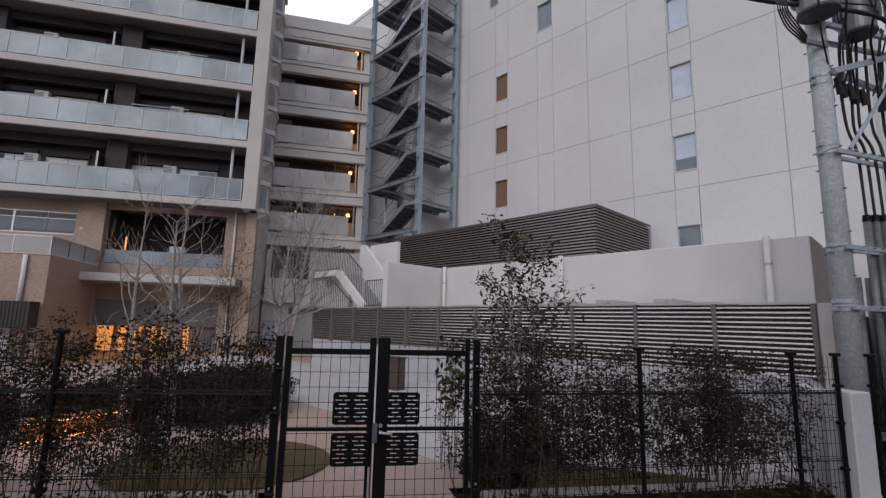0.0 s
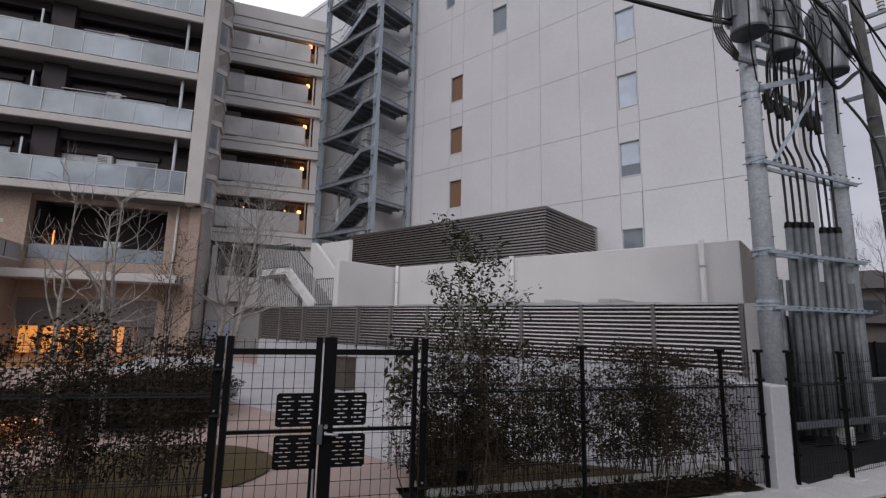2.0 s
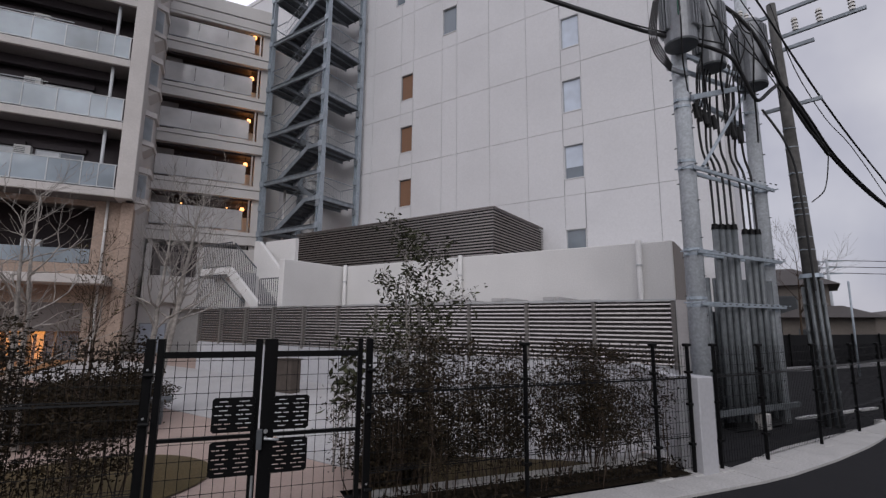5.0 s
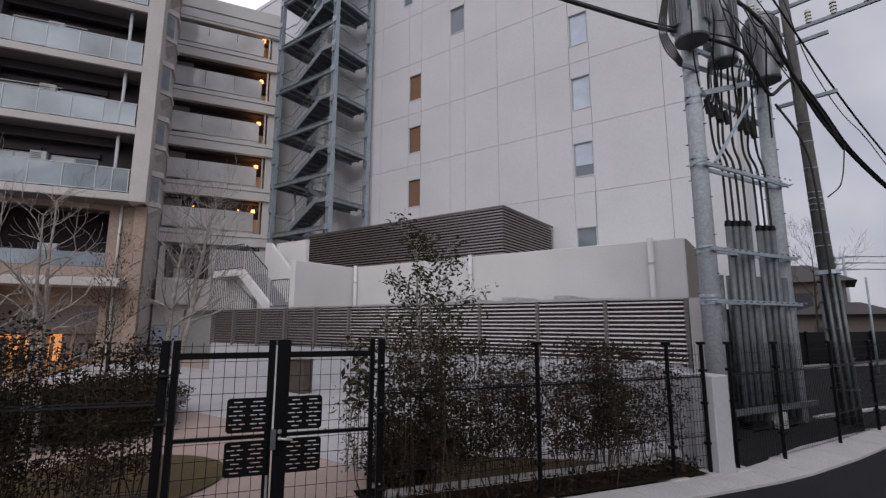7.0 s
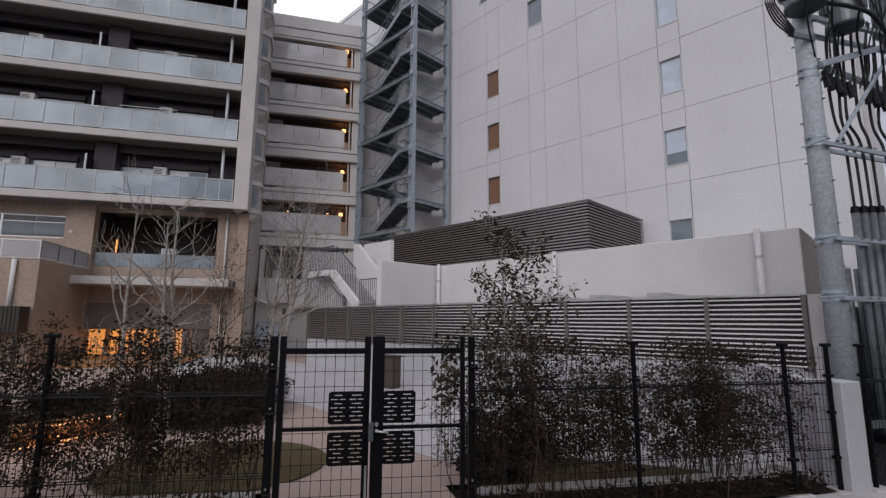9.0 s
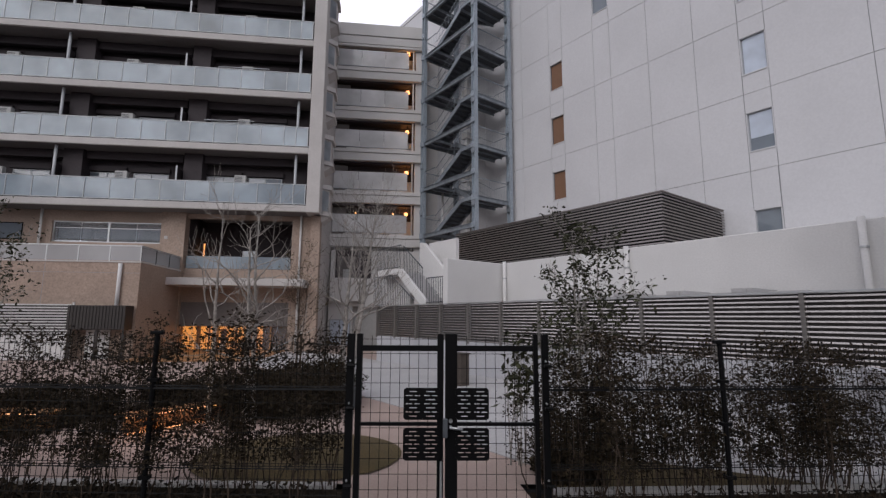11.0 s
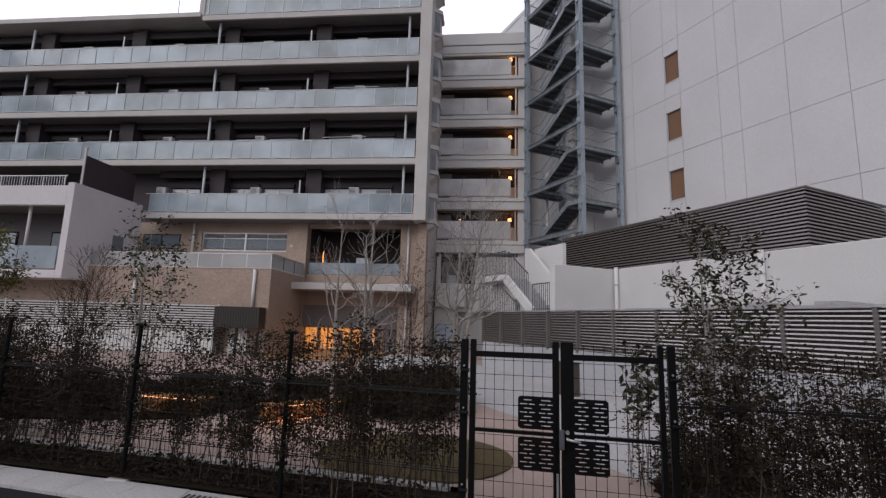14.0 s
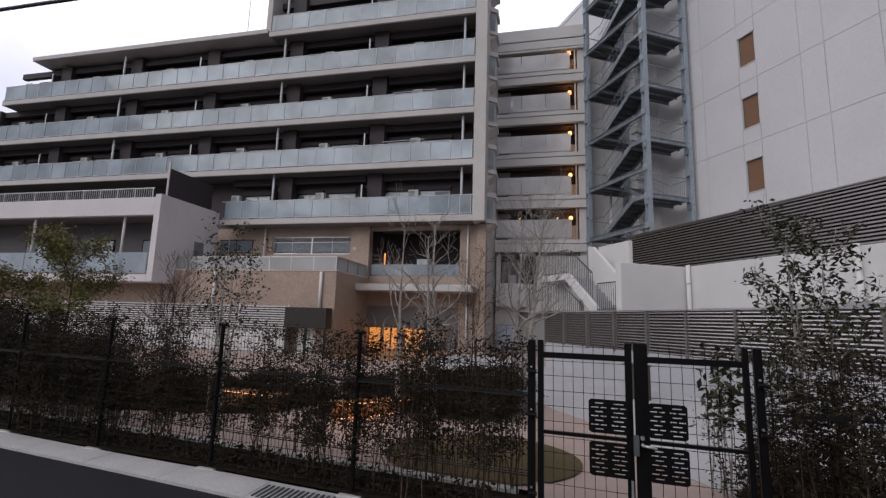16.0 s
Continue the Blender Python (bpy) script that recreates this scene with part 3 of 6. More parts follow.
part("room_side", boxes((-6.5, -4.7, YL + 1.6, YL + 1.7, 0.0, 2.4), (-11.6, -11.5, YL + 0.3, YL + 2.1, 0, 2.4)), M["wood"], gw)
# deck is added: it carries the orange glow below the window
deck = part("timber_deck", boxes((-10.1, -5.0, YL - 0.3, YL - 0.02, -0.02, 0.045)), M["wood"], gw, "timber deck added to catch warm light before the window")
for k in range(22):
    part("board", boxes((-10.1, -5.0, YL - 0.55 - 0.23 * k, YL - 0.33 - 0.23 * k, -0.02, 0.045)), M["wood"], deck)
for k, (cx_, cw) in enumerate(((-9.75, 0.16), (-9.2, 0.1), (-8.6, 0.3), (-7.9, 0.12), (-7.3, 0.22), (-6.9, 0.1))):
    part("room_panel", boxes((cx_, cx_ + cw, YL + 1.2 + 0.1 * k, YL + 1.24 + 0.1 * k, 0.0, 2.0 - 0.45 * (k % 3))), M["wood"], gw)
part("ceiling_lamp", boxes((-9.9, -6.7, YL + 0.55, YL + 0.75, 2.3, 2.34)), M["warm"], gw, "warm lamp strip on the room's ceiling")
# unseen area lamp added in the room to throw warm light on the deck
rl = new("room_light", bpy.data.lights.new("room_light", "AREA"))
rl.data.shape, rl.data.size, rl.data.size_y, rl.data.energy, rl.data.color = "RECTANGLE", 3.4, 0.9, 18, (1.0, 0.42, 0.12)
rl.matrix_world = look((-8.3, YL + 0.6, 1.1), (-8.1, YL - 4, -0.6))
for px_, z0, z1 in ((-16.9, 4.7, 7.0), (-4.45, 3.6, 7.0), (-4.45, 0.0, 3.2)):
    part("downpipe", tube(bmesh.new(), (px_, YL - 0.2, z0), (px_, YL - 0.2, z1), 0.055, n=10), M["white"], apt, smooth=True)

# brown terrace block with glass balustrade
ter = thing("terrace_block", "brown tiled block with a frosted glass balustrade on top", "building")
YT, XT = 21.4, -10.2
part("wall", boxes((-48, XT, YT, YL, 0, 3.96)), M["brown"], ter, "brown tiled wall")
part("joint", boxes((-19.6, XT - 0.01, YT - 0.004, YT, 3.52, 3.535)), M["joint"], ter)
for jx in (-13.88, -17.6):
    part("joint", boxes((jx - 0.008, jx + 0.008, YT - 0.004, YT, 0, 3.515), (jx - 0.008, jx + 0.008, YT - 0.004, YT, 3.54, 3.95)), M["joint"], ter)
part("coping", boxes((-19.8, XT + 0.02, YT - 0.03, YL, 3.96, 4.02)), M["slab"], ter)
x = XT - 0.05
while x > -19.5:
    part("glass_panel", boxes((x - 1.2, x - 0.03, YT + 0.05, YT + 0.065, 4.05, 4.65)), M["terrace_glass"], ter)
    part("post", boxes((x - 0.03, x + 0.01, YT + 0.04, YT + 0.08, 4.02, 4.68)), M["alu"], ter)
    x -= 1.22
for j in range(3):
    y0 = YT + 0.1 + j * 1.3
    part("glass_panel", boxes((XT - 0.065, XT - 0.05, y0, y0 + 1.25, 4.05, 4.65)), M["terrace_glass"], ter)
    part("post", boxes((XT - 0.08, XT - 0.04, y0 - 0.04, y0, 4.02, 4.68)), M["black"], ter)
part("handrail", boxes((-19.6, XT, YT + 0.03, YT + 0.09, 4.66, 4.70), (XT - 0.09, XT - 0.03, YT, YL, 4.66, 4.70)), M["alu"], ter)
part("downpipe", tube(bmesh.new(), (-10.95, YT - 0.09, 1.9), (-10.95, YT - 0.09, 3.92), 0.075, n=10), M["white"], ter, smooth=True)
part("downpipe", tube(bmesh.new(), (-16.9, YT - 0.09, 1.9), (-16.9, YT - 0.09, 3.9), 0.075, n=10), M["white"], ter, smooth=True)
part("vent", boxes((-11.1, -10.95, YL - 0.29, YL - 0.25, 5.6, 5.75)), M["slab"], ter)

# projecting wing with framed balcony
wing = thing("balcony_wing", "pale projecting wing with a framed balcony and rail on its roof", "building")
part("side_wall", boxes((-19.85, -19.5, 20.0, 24.4, 3.23, 7.75)), M["wing_paint"], wing, "smooth pale side wall", bevel=0.01)
part("top_band", boxes((-60, -19.85, 20.0, 20.3, 6.66, 7.6)), M["wing_paint"], wing, bevel=0.01)
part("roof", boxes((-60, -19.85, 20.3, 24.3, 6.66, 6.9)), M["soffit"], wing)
part("floor_slab", boxes((-60, -19.85, 20.0, 24.3, 3.23, 3.6)), M["wing_paint"], wing, bevel=0.01)
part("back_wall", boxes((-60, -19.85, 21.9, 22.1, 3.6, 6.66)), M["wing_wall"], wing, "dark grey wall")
for k in range(10):
    part("glass_panel", boxes((-19.95 - 2.0 * (k + 1), -19.95 - 2.0 * k - 0.04, 20.06, 20.08, 3.66, 4.72)), M["frost"], wing)
    if k % 3 == 1:
        part("drain_pipe", tube(bmesh.new(), (-19.9 - 2.0 * k, 20.3, 3.6), (-19.9 - 2.0 * k, 20.3, 6.66), 0.07, n=10), M["slab"], wing, smooth=True)
for wx in (-21.3, -25.0, -29.6, -34):
    w_ = part("window", boxes((wx - 0.9, wx + 0.9, 21.84, 21.9, 3.6, 5.7)), M["black"], wing)
    part("pane", boxes((wx - 0.82, wx - 0.02, 21.82, 21.835, 3.65, 5.62)), M["window"], w_)
    part("pane", boxes((wx + 0.02, wx + 0.82, 21.82, 21.835, 3.65, 5.62)), M["curtain"], w_)
part("side_window", boxes((-19.5, -19.46, 22.6, 23.3, 4.9, 5.7)), M["window"], wing)
part("screen", boxes((-20.05, -19.98, 20.9, 24.2, 7.75, 9.4)), M["dark_wall"], wing, "dark privacy screen on the roof terrace")
part("screen_post", boxes((-20.1, -20.0, 20.85, 20.95, 7.6, 9.8)), M["slab"], wing)
part("top_rail", boxes((-48, -20.1, 20.12, 20.17, 8.1, 8.14)), M["alu"], wing)
for k in range(180):
    if k % 8 == 0:
        part("rail_post", boxes((-20.2 - 0.14 * k - 0.02, -20.2 - 0.14 * k + 0.02, 20.12, 20.17, 7.6, 8.1)), M["alu"], wing)
bal0 = part("baluster", boxes((-0.008, 0.008, 20.135, 20.155, 7.6, 8.1)), M["alu"], wing)
bal0.matrix_local = pose(-20.2, 0, 0)
for k in range(1, 180):
    share(bal0, "baluster", wing, -20.2 - 0.14 * k, 0, 0)

# ground-level screens before the terrace block
sc = thing("pale_louver_screen", "pale horizontal louver screen beside the terrace block", "screen")
for k in range(11):
    part("slat", boxes((-34, -12.4, YT - 0.5, YT - 0.46, 1.03 + 0.112 * k, 1.085 + 0.112 * k)), M["louver_white"], sc)
for k in range(36):
    part("lower_panel", boxes((-34 + 0.6 * k, -33.42 + 0.6 * k, YT - 0.5, YT - 0.46, 0.03, 1.0)), M["louver_white"], sc)
# dark sheet gives the gaps between the pale slats their shade
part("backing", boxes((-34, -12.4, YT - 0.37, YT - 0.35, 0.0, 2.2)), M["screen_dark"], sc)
for k in range(9):
    part("post", boxes((-34 + 2.7 * k, -33.93 + 2.7 * k, YT - 0.44, YT - 0.38, 0, 2.28)), M["louver_white"], sc)
ds = thing("dark_screen_box", "dark bronze panel enclosure against the brown wall", "screen")
part("panel", boxes((-12.4, -10.25, YT - 0.7, YT - 0.1, 1.2, 2.16)), M["screen_dark"], ds, bevel=0.01)
for k in range(3):
    part("leg", boxes((-12.35 + k, -12.25 + k, YT - 0.65, YT - 0.55, 0, 1.2)), M["screen_dark"], ds)
for k in range(18):
    part("slat", boxes((-12.38 + 0.12 * k, -12.3 + 0.12 * k, YT - 0.72, YT - 0.7, 1.22, 2.14)), M["screen_dark"], ds)
part("white_door", boxes((-12.0, -11.1, YT - 0.06, YT - 0.02, 0, 1.6)), M["white"], ter)

# ---- link building with open corridors ----
link = thing("link_building", "link block with open corridors behind glass screens", "building")
YK = 31.0
part("back_wall", boxes((-3.5, 4.5, YK + 2.0, YK + 2.2, 0, 21.0)), M["link"], link, "pale corridor wall")
part("roof_beam", boxes((-3.6, 2.5, YK - 0.2, YK + 0.3, 21.03, 21.9), (-3.6, 2.47, YK - 0.14, YK + 0.3, 20.42, 21.0), (-3.6, 2.45, YK - 0.1, YK + 0.3, 20.25, 20.42)), M["link"], link, "deep pale roof beam with drip grooves", bevel=0.02)
part("roof", boxes((-3.5, 2.5, YK + 0.3, YK + 6, 21.2, 21.8)), M["link"], link)
part("roof_block", prism(bmesh.new(), [(-1.4, YK + 1.2), (0.5, YK + 1.2), (0.5, YK + 4), (-1.4, YK + 4)], 21.8, 22.75), M["slab"], link, "pale block on the roof")
part("pillar", boxes((1.78, 2.42, YK + 0.14, YK + 0.5, 0, 20.25)), M["link"], link, bevel=0.02)
# added to stop lamp spill; borrows the dark wing colour as its shadow
part("corridor_end", boxes((1.8, 1.95, YK + 0.5, YK + 2.0, 0, 20.25)), M["wing_wall"], link, "added corridor end wall coloured dark for its shadow")
part("drain_pipe", tube(bmesh.new(), (1.62, YK + 0.12, 6.1), (1.62, YK + 0.12, 21.3), 0.05, n=10), M["white"], link, "white plastic drainpipe", smooth=True)
for k in range(5):
    z = 7.06 + 2.9 * k
    b = part("parapet", boxes((-3.62, 2.5, YK - 0.2, YK + 0.2, z - 0.24, z), (-3.62, 2.48, YK - 0.14, YK + 0.2, z - 0.78, z - 0.27), (-3.62, 2.46, YK - 0.1, YK + 0.2, z - 0.27, z - 0.24)), M["link"], link, "pale banded parapet", bevel=0.01)
    part("corridor_floor", boxes((-3.45, 2.4, YK + 0.2, YK + 2, z - 0.6, z - 0.4)), M["slab"], b)
    # corridor shade is put into the colour: near-black ceiling
    part("corridor_ceiling", boxes((-3.6, 1.78, YK + 0.2, YK + 2.0, z + 1.99, z + 2.1)), M["dark_wall"], b, "corridor ceiling coloured dark for its shade")
    if k < 4:
        # dark strips deepen the shade below the ceiling and high on the back wall
        part("ceiling_beam", boxes((-3.6, 1.78, YK + 0.9, YK + 1.2, z + 1.7, z + 1.99), (-3.6, 1.78, YK + 1.85, YK + 1.995, z + 1.35, z + 1.99)), M["dark_wall"], b, "dark strips for the shade under the corridor ceiling")
    for j in range(3):
        part("glass_panel", boxes((-3.55 + 1.62 * j, -1.95 + 1.62 * j, YK - 0.02, YK - 0.005, z + 0.2, z + 1.36)), M["link_glass"], b)
        part("glass_foot", boxes((-2.8 + 1.5 * j, -1.9 + 1.5 * j, YK - 0.04, YK + 0.005, z + 0.05, z + 0.1)), M["white"], b, "pale clamp strip under the glass")
    part("rail", boxes((-3.55, 1.3, YK - 0.04, YK + 0.01, z + 0.15, z + 0.2)), M["post_grey"], b)
    # dark sheet stands for the shade at the corridor's left end
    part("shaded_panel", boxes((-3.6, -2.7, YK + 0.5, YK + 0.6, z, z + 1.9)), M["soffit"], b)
    lamp = part("wall_lamp", tube(bmesh.new(), (1.26, YK + 0.38, z + 1.44), (1.26, YK + 0.38, z + 1.62), 0.13, 0.11, n=12), M["bulb"], b, "glowing warm wall lamp")
    part("lamp_stem", tube(bmesh.new(), (1.26, YK + 0.38, z + 1.62), (1.26, YK + 0.38, z + 1.99), 0.02, n=6), M["black"], lamp)
    if k == 0:
        for lx in (-2.1, 0.35):
            part("downlight", boxes((lx, lx + 0.1, YK + 0.35, YK + 0.45, z + 1.5, z + 1.56)), M["bulb"], b)
    pl = new("corridor_light", bpy.data.lights.new("corridor_light", "POINT"))
    pl.data.energy, pl.data.color, pl.data.shadow_soft_size = 11.0, (1.0, 0.42, 0.11), 0.12
    pl.location = (1.2, YK + 0.62, z + 1.5)
# link lower floors and the ground stair
for dims in ((-3.5, 2.6, YK - 0.1, YK + 0.3, 3.6, 6.0), (-3.5, -2.0, YK - 0.6, YK - 0.11, 0, 2.7), (1.2, 2.6, YK - 0.1, YK + 0.3, 0, 3.6), (-2.0, 1.2, YK - 0.6, YK - 0.11, 2.4, 3.6)):
    part("lower_wall", boxes(dims), M["link"], link)
ent = part("entrance_door", boxes((-3.4, -3.33, YK - 0.66, YK - 0.61, 0, 1.6), (-2.17, -2.1, YK - 0.66, YK - 0.61, 0, 1.6), (-2.79, -2.73, YK - 0.66, YK - 0.61, 0, 1.54), (-3.33, -2.17, YK - 0.66, YK - 0.61, 1.54, 1.6)), M["post_grey"], link, "glazed entrance door with a grey frame")
for ea, eb in ((-3.33, -2.79), (-2.73, -2.17)):
    part("pane", boxes((ea, eb, YK - 0.645, YK - 0.63, 0.02, 1.54)), M["curtain"], ent)
# no real depth here: a dark sheet on the wall gives the lobby's shade
do = part("dark_opening", boxes((-3.2, -0.95, YK - 0.14, YK - 0.105, 4.2, 6.0)), M["dark_wall"], link, "flat dark sheet for the shade in the open lobby")
part("inner_panel", boxes((-3.1, -1.9, YK - 0.155, YK - 0.142, 4.2, 5.6)), M["soffit"], do)
part("post", boxes((-1.75, -1.62, YK - 0.16, YK - 0.142, 4.2, 6.0)), M["wing_wall"], do)
part("unit", boxes((-2.7, -2.2, YK - 0.3, YK - 0.16, 4.2, 4.75)), M["grey_unit"], do, "pale service unit")
part("balcony_box", boxes((-3.4, -1.55, YK - 1.1, YK - 0.61, 2.7, 4.15)), M["link"], link, "projecting pale parapet box", bevel=0.02)
part("ground_door", boxes((-2.0, 0.2, YK - 0.05, YK, 0.0, 2.4)), M["grey_unit"], link)

# ---- white tower ----
tower = thing("office_tower", "tall white panelled office tower with few small windows", "building", TM)
WF = 19.82
WIN = [(-16.23, 0.88, z, "blind") for z in (7.95, 11.03, 14.13)] + [(-6.85, 0.88, z, "curtain") for z in (7.98, 11.07, 14.16, 17.25)] + [(-6.87, 0.88, 4.2, "window")] + [(-13.4, 0.93, 17.2, "window"), (-16.75, 0.7, 20.25, "window")]
US = [-33.0, -26.5, -21.5, -18.3, -16.24, -15.34, -13.4, -12.46, -10.55, -8.55, -6.87, -5.96, -3.07, -0.75]
ZS = [0.0, 4.2, 7.25, 10.3, 13.35, 16.4, 19.45, 22.5, 26.3]
part("core", boxes((-33.0, -0.62, WF + 0.25, 40, 0, 26.2)), M["tower"], tower)
HOLES = [(u, u + w, z, z + 1.56, m) for u, w, z, m in WIN]
backing = bmesh.new()
for a, b in zip(US[:-1], US[1:]):
    for c, d in zip(ZS[:-1], ZS[1:]):
        hs = [h for h in HOLES if h[0] < b - 0.01 and h[1] > a + 0.01 and h[2] < d and h[3] > c]
        g = 0.008
        if not hs:
            part("panel", boxes((a + g, b - g, WF, WF + 0.035, c + g, d - g)), M["tower"], tower, bevel=0.004)
            box(backing, a, b, WF + 0.036, WF + 0.06, c, d)
            continue
        h = hs[0]
        ha, hb = max(h[0], a + g), min(h[1], b - g)
        pieces = [(ha, hb, c + g, h[2]), (ha, hb, h[3], d - g)]
        if ha - a > 0.05:
            pieces.append((a + g, ha, c + g, d - g))
        if b - hb > 0.05:
            pieces.append((hb, b - g, c + g, d - g))
        box(backing, a, b, WF + 0.036, WF + 0.06, c, h[2])
        box(backing, a, b, WF + 0.036, WF + 0.06, h[3], d)
        for pa, pb_ in ((a, h[0]), (h[1], b)):
            if pb_ - pa > 0.005:
                box(backing, pa, pb_, WF + 0.036, WF + 0.06, h[2], h[3])
        for pa, pb_, pc, pd in pieces:
            if pd - pc > 0.03:
                part("panel", boxes((pa, pb_, WF, WF + 0.035, pc, pd)), M["tower"], tower)
part("joint", backing, M["joint"], tower, "dark joints between the panels")
for a, b, c, d, m in HOLES:
    rv = part("window", boxes((a - 0.01, a + 0.025, WF + 0.004, WF + 0.22, c, d), (b - 0.025, b + 0.01, WF + 0.004, WF + 0.22, c, d), (a + 0.025, b - 0.025, WF - 0.03, WF + 0.22, c - 0.01, c + 0.03), (a + 0.025, b - 0.025, WF + 0.004, WF + 0.22, d - 0.02, d + 0.01)), M["tower"], tower, "small window set back in the facade")
    part("sash", boxes((a + 0.025, a + 0.06, WF + 0.10, WF + 0.15, c + 0.03, d - 0.02), (b - 0.06, b - 0.025, WF + 0.10, WF + 0.15, c + 0.03, d - 0.02), (a + 0.06, b - 0.06, WF + 0.10, WF + 0.15, c + 0.03, c + 0.07), (a + 0.06, b - 0.06, WF + 0.10, WF + 0.15, d - 0.06, d - 0.02)), M["tread"] if m == "blind" else M["post_grey"], rv, "grey window frame")
    part("pane", boxes((a + 0.06, b - 0.06, WF + 0.115, WF + 0.135, c + 0.07, d - 0.06)), M["blind"] if m == "blind" else M["window"], rv)
    # sheet paints the reflected sky; low panes stay dark for the hill's reflection
    if m == "curtain":
        part("curtain_sheet", boxes((a + 0.07, b - 0.07, WF + 0.107, WF + 0.1145, c + (0.55 if c < 10 else 0.08), d - 0.065)), M["curtain"], rv, "pale sheet for curtain and reflected sky")
part("parapet", boxes((-33.1, -0.55, WF - 0.05, WF + 0.4, 26.2, 26.5)), M["tower"], tower)

# ---- steel fire stair ----
stair = thing("fire_stair", "galvanised steel outdoor fire stair rising beside the tower", "stair", TM)
U0, U1, W0, W1 = -23.95, -19.0, 16.7, 19.38
for u, w in ((U0, W0), (U1, W0), (U1, W1), (U0, W1)):
    part("column", prism(bmesh.new(), [(u + p * 0.13, w + q * 0.13) for p, q in ((-1, -1), (-0.75, -1), (-0.75, -0.12), (0.75, -0.12), (0.75, -1), (1, -1), (1, 1), (0.75, 1), (0.75, 0.12), (-0.75, 0.12), (-0.75, 1), (-1, 1))], 3.8, 27), M["galv"], stair)
for k in range(7):
    z, zm, zn = 6.72 + 2.975 * k, 8.23 + 2.975 * k, 9.695 + 2.975 * k
    fl_ = part("landing", boxes((U0, U0 + 1.25, W0, W1, z, z + 0.06)), M["tread"], stair)
    part("edge_beam", boxes((U0, U1, W0 - 0.07, W0 + 0.07, z + 0.1, z + 0.125), (U0, U1, W0 - 0.012, W0 + 0.012, z - 0.1, z + 0.1), (U0, U1, W0 - 0.07, W0 + 0.07, z - 0.125, z - 0.1)), M["stair_steel"], fl_, "galvanised steel beam")
    part("edge_beam", boxes((U0 - 0.04, U0 + 0.04, W0, W1, z - 0.12, z + 0.12)), M["stair_steel"], fl_)
    for u, w in ((U0, W0), (U1, W0), (U1, W1)):
        for zz in (z, zm):
            part("bracket_plate", boxes((u - 0.15, u + 0.15, w - 0.15, w + 0.15, zz - 0.16, zz - 0.14), (u - 0.16, u + 0.16, w - 0.155, w - 0.135, zz - 0.14, zz + 0.16)), M["galv"], fl_)
    part("cross_beam", boxes((U0 + 1.2, U0 + 1.28, W0, W1, z - 0.14, z), (U0 + 0.6, U0 + 0.65, W0, W1, z - 0.1, z)), M["stair_steel"], fl_)
    ml = part("landing", boxes((U1 - 1.25, U1, W0, W1, zm, zm + 0.06)), M["tread"], stair)
    part("edge_beam", boxes((U1 - 0.06, U1 + 0.06, W0, W1, zm + 0.11, zm + 0.135), (U1 - 0.012, U1 + 0.012, W0, W1, zm - 0.08, zm + 0.11), (U1 - 0.06, U1 + 0.06, W0, W1, zm - 0.105, zm - 0.08)), M["stair_steel"], ml, "galvanised steel beam")
    part("edge_beam", boxes((U1 - 1.25, U1, W0 - 0.04, W0 + 0.04, zm - 0.08, zm + 0.12)), M["stair_steel"], ml)
    for wa, wb, ua, ub, za, zb in ((W0 + 0.05, W0 + 1.15, U0 + 1.25, U1 - 1.25, z, zm), (W1 - 1.15, W1 - 0.05, U1 - 1.25, U0 + 1.25, zm, zn)):
        fl2 = part("flight", bar(bmesh.new(), (ua, wa, za + 0.05), (ub, wa, zb + 0.05), 0.05, 0.26), M["stair_steel"], stair)
        part("stringer", bar(bmesh.new(), (ua, wb, za + 0.05), (ub, wb, zb + 0.05), 0.05, 0.26), M["stair_steel"], fl2)
        n = 8
        for j in range(n):
            s = (j + 0.5) / n
            u, zz = ua + (ub - ua) * s, za + (zb - za) * (j + 1) / n
            part("tread", boxes((u - 0.17, u + 0.17, wa, wb, zz - 0.03, zz)), M["tread"], fl2)
            r = u - 0.17 if ub > ua else u + 0.15
            part("riser", boxes((r, r + 0.02, wa, wb, zz - 0.19, zz - 0.03)), M["tread"], fl2)
        for w in (wa, wb):
            bm = bar(bmesh.new(), (ua, w, za + 1.1), (ub, w, zb + 1.1), 0.03, 0.03)
            bar(bm, (ua, w, za + 0.55), (ub, w, zb + 0.55), 0.02, 0.02)
            for j in range(9):
                s = j / 8
                u, zz = ua + (ub - ua) * s, za + (zb - za) * s
                tube(bm, (u, w, zz + 0.1), (u, w, zz + 1.1), 0.005, n=4)
            tagged(part("railing", bm, M["stair_steel"], fl2), kind="stuff")
    part("cross_beam", boxes((U1 - 1.28, U1 - 1.2, W0, W1, zm - 0.14, zm), (U1 - 0.65, U1 - 0.6, W0, W1, zm - 0.1, zm)), M["stair_steel"], ml)
    bm = bmesh.new()
    for za, pts in ((zm, ((U1 - 1.25, W0), (U1, W0), (U1, W1), (U1 - 1.25, W1))), (z, ((U0 + 1.25, W0), (U0, W0), (U0, W1)))):
        for p, q in zip(pts[:-1], pts[1:]):
            bar(bm, (*p, za + 1.15), (*q, za + 1.15), 0.04, 0.04)
            L = math.hypot(q[0] - p[0], q[1] - p[1])
            n = int(L / 0.13)
            for j in range(n + 1):
                s = j / n
                tube(bm, (p[0] + (q[0] - p[0]) * s, p[1] + (q[1] - p[1]) * s, za + 0.05), (p[0] + (q[0] - p[0]) * s, p[1] + (q[1] - p[1]) * s, za + 1.15), 0.005, n=4)
    tagged(part("railing", bm, M["stair_steel"], stair), kind="stuff")
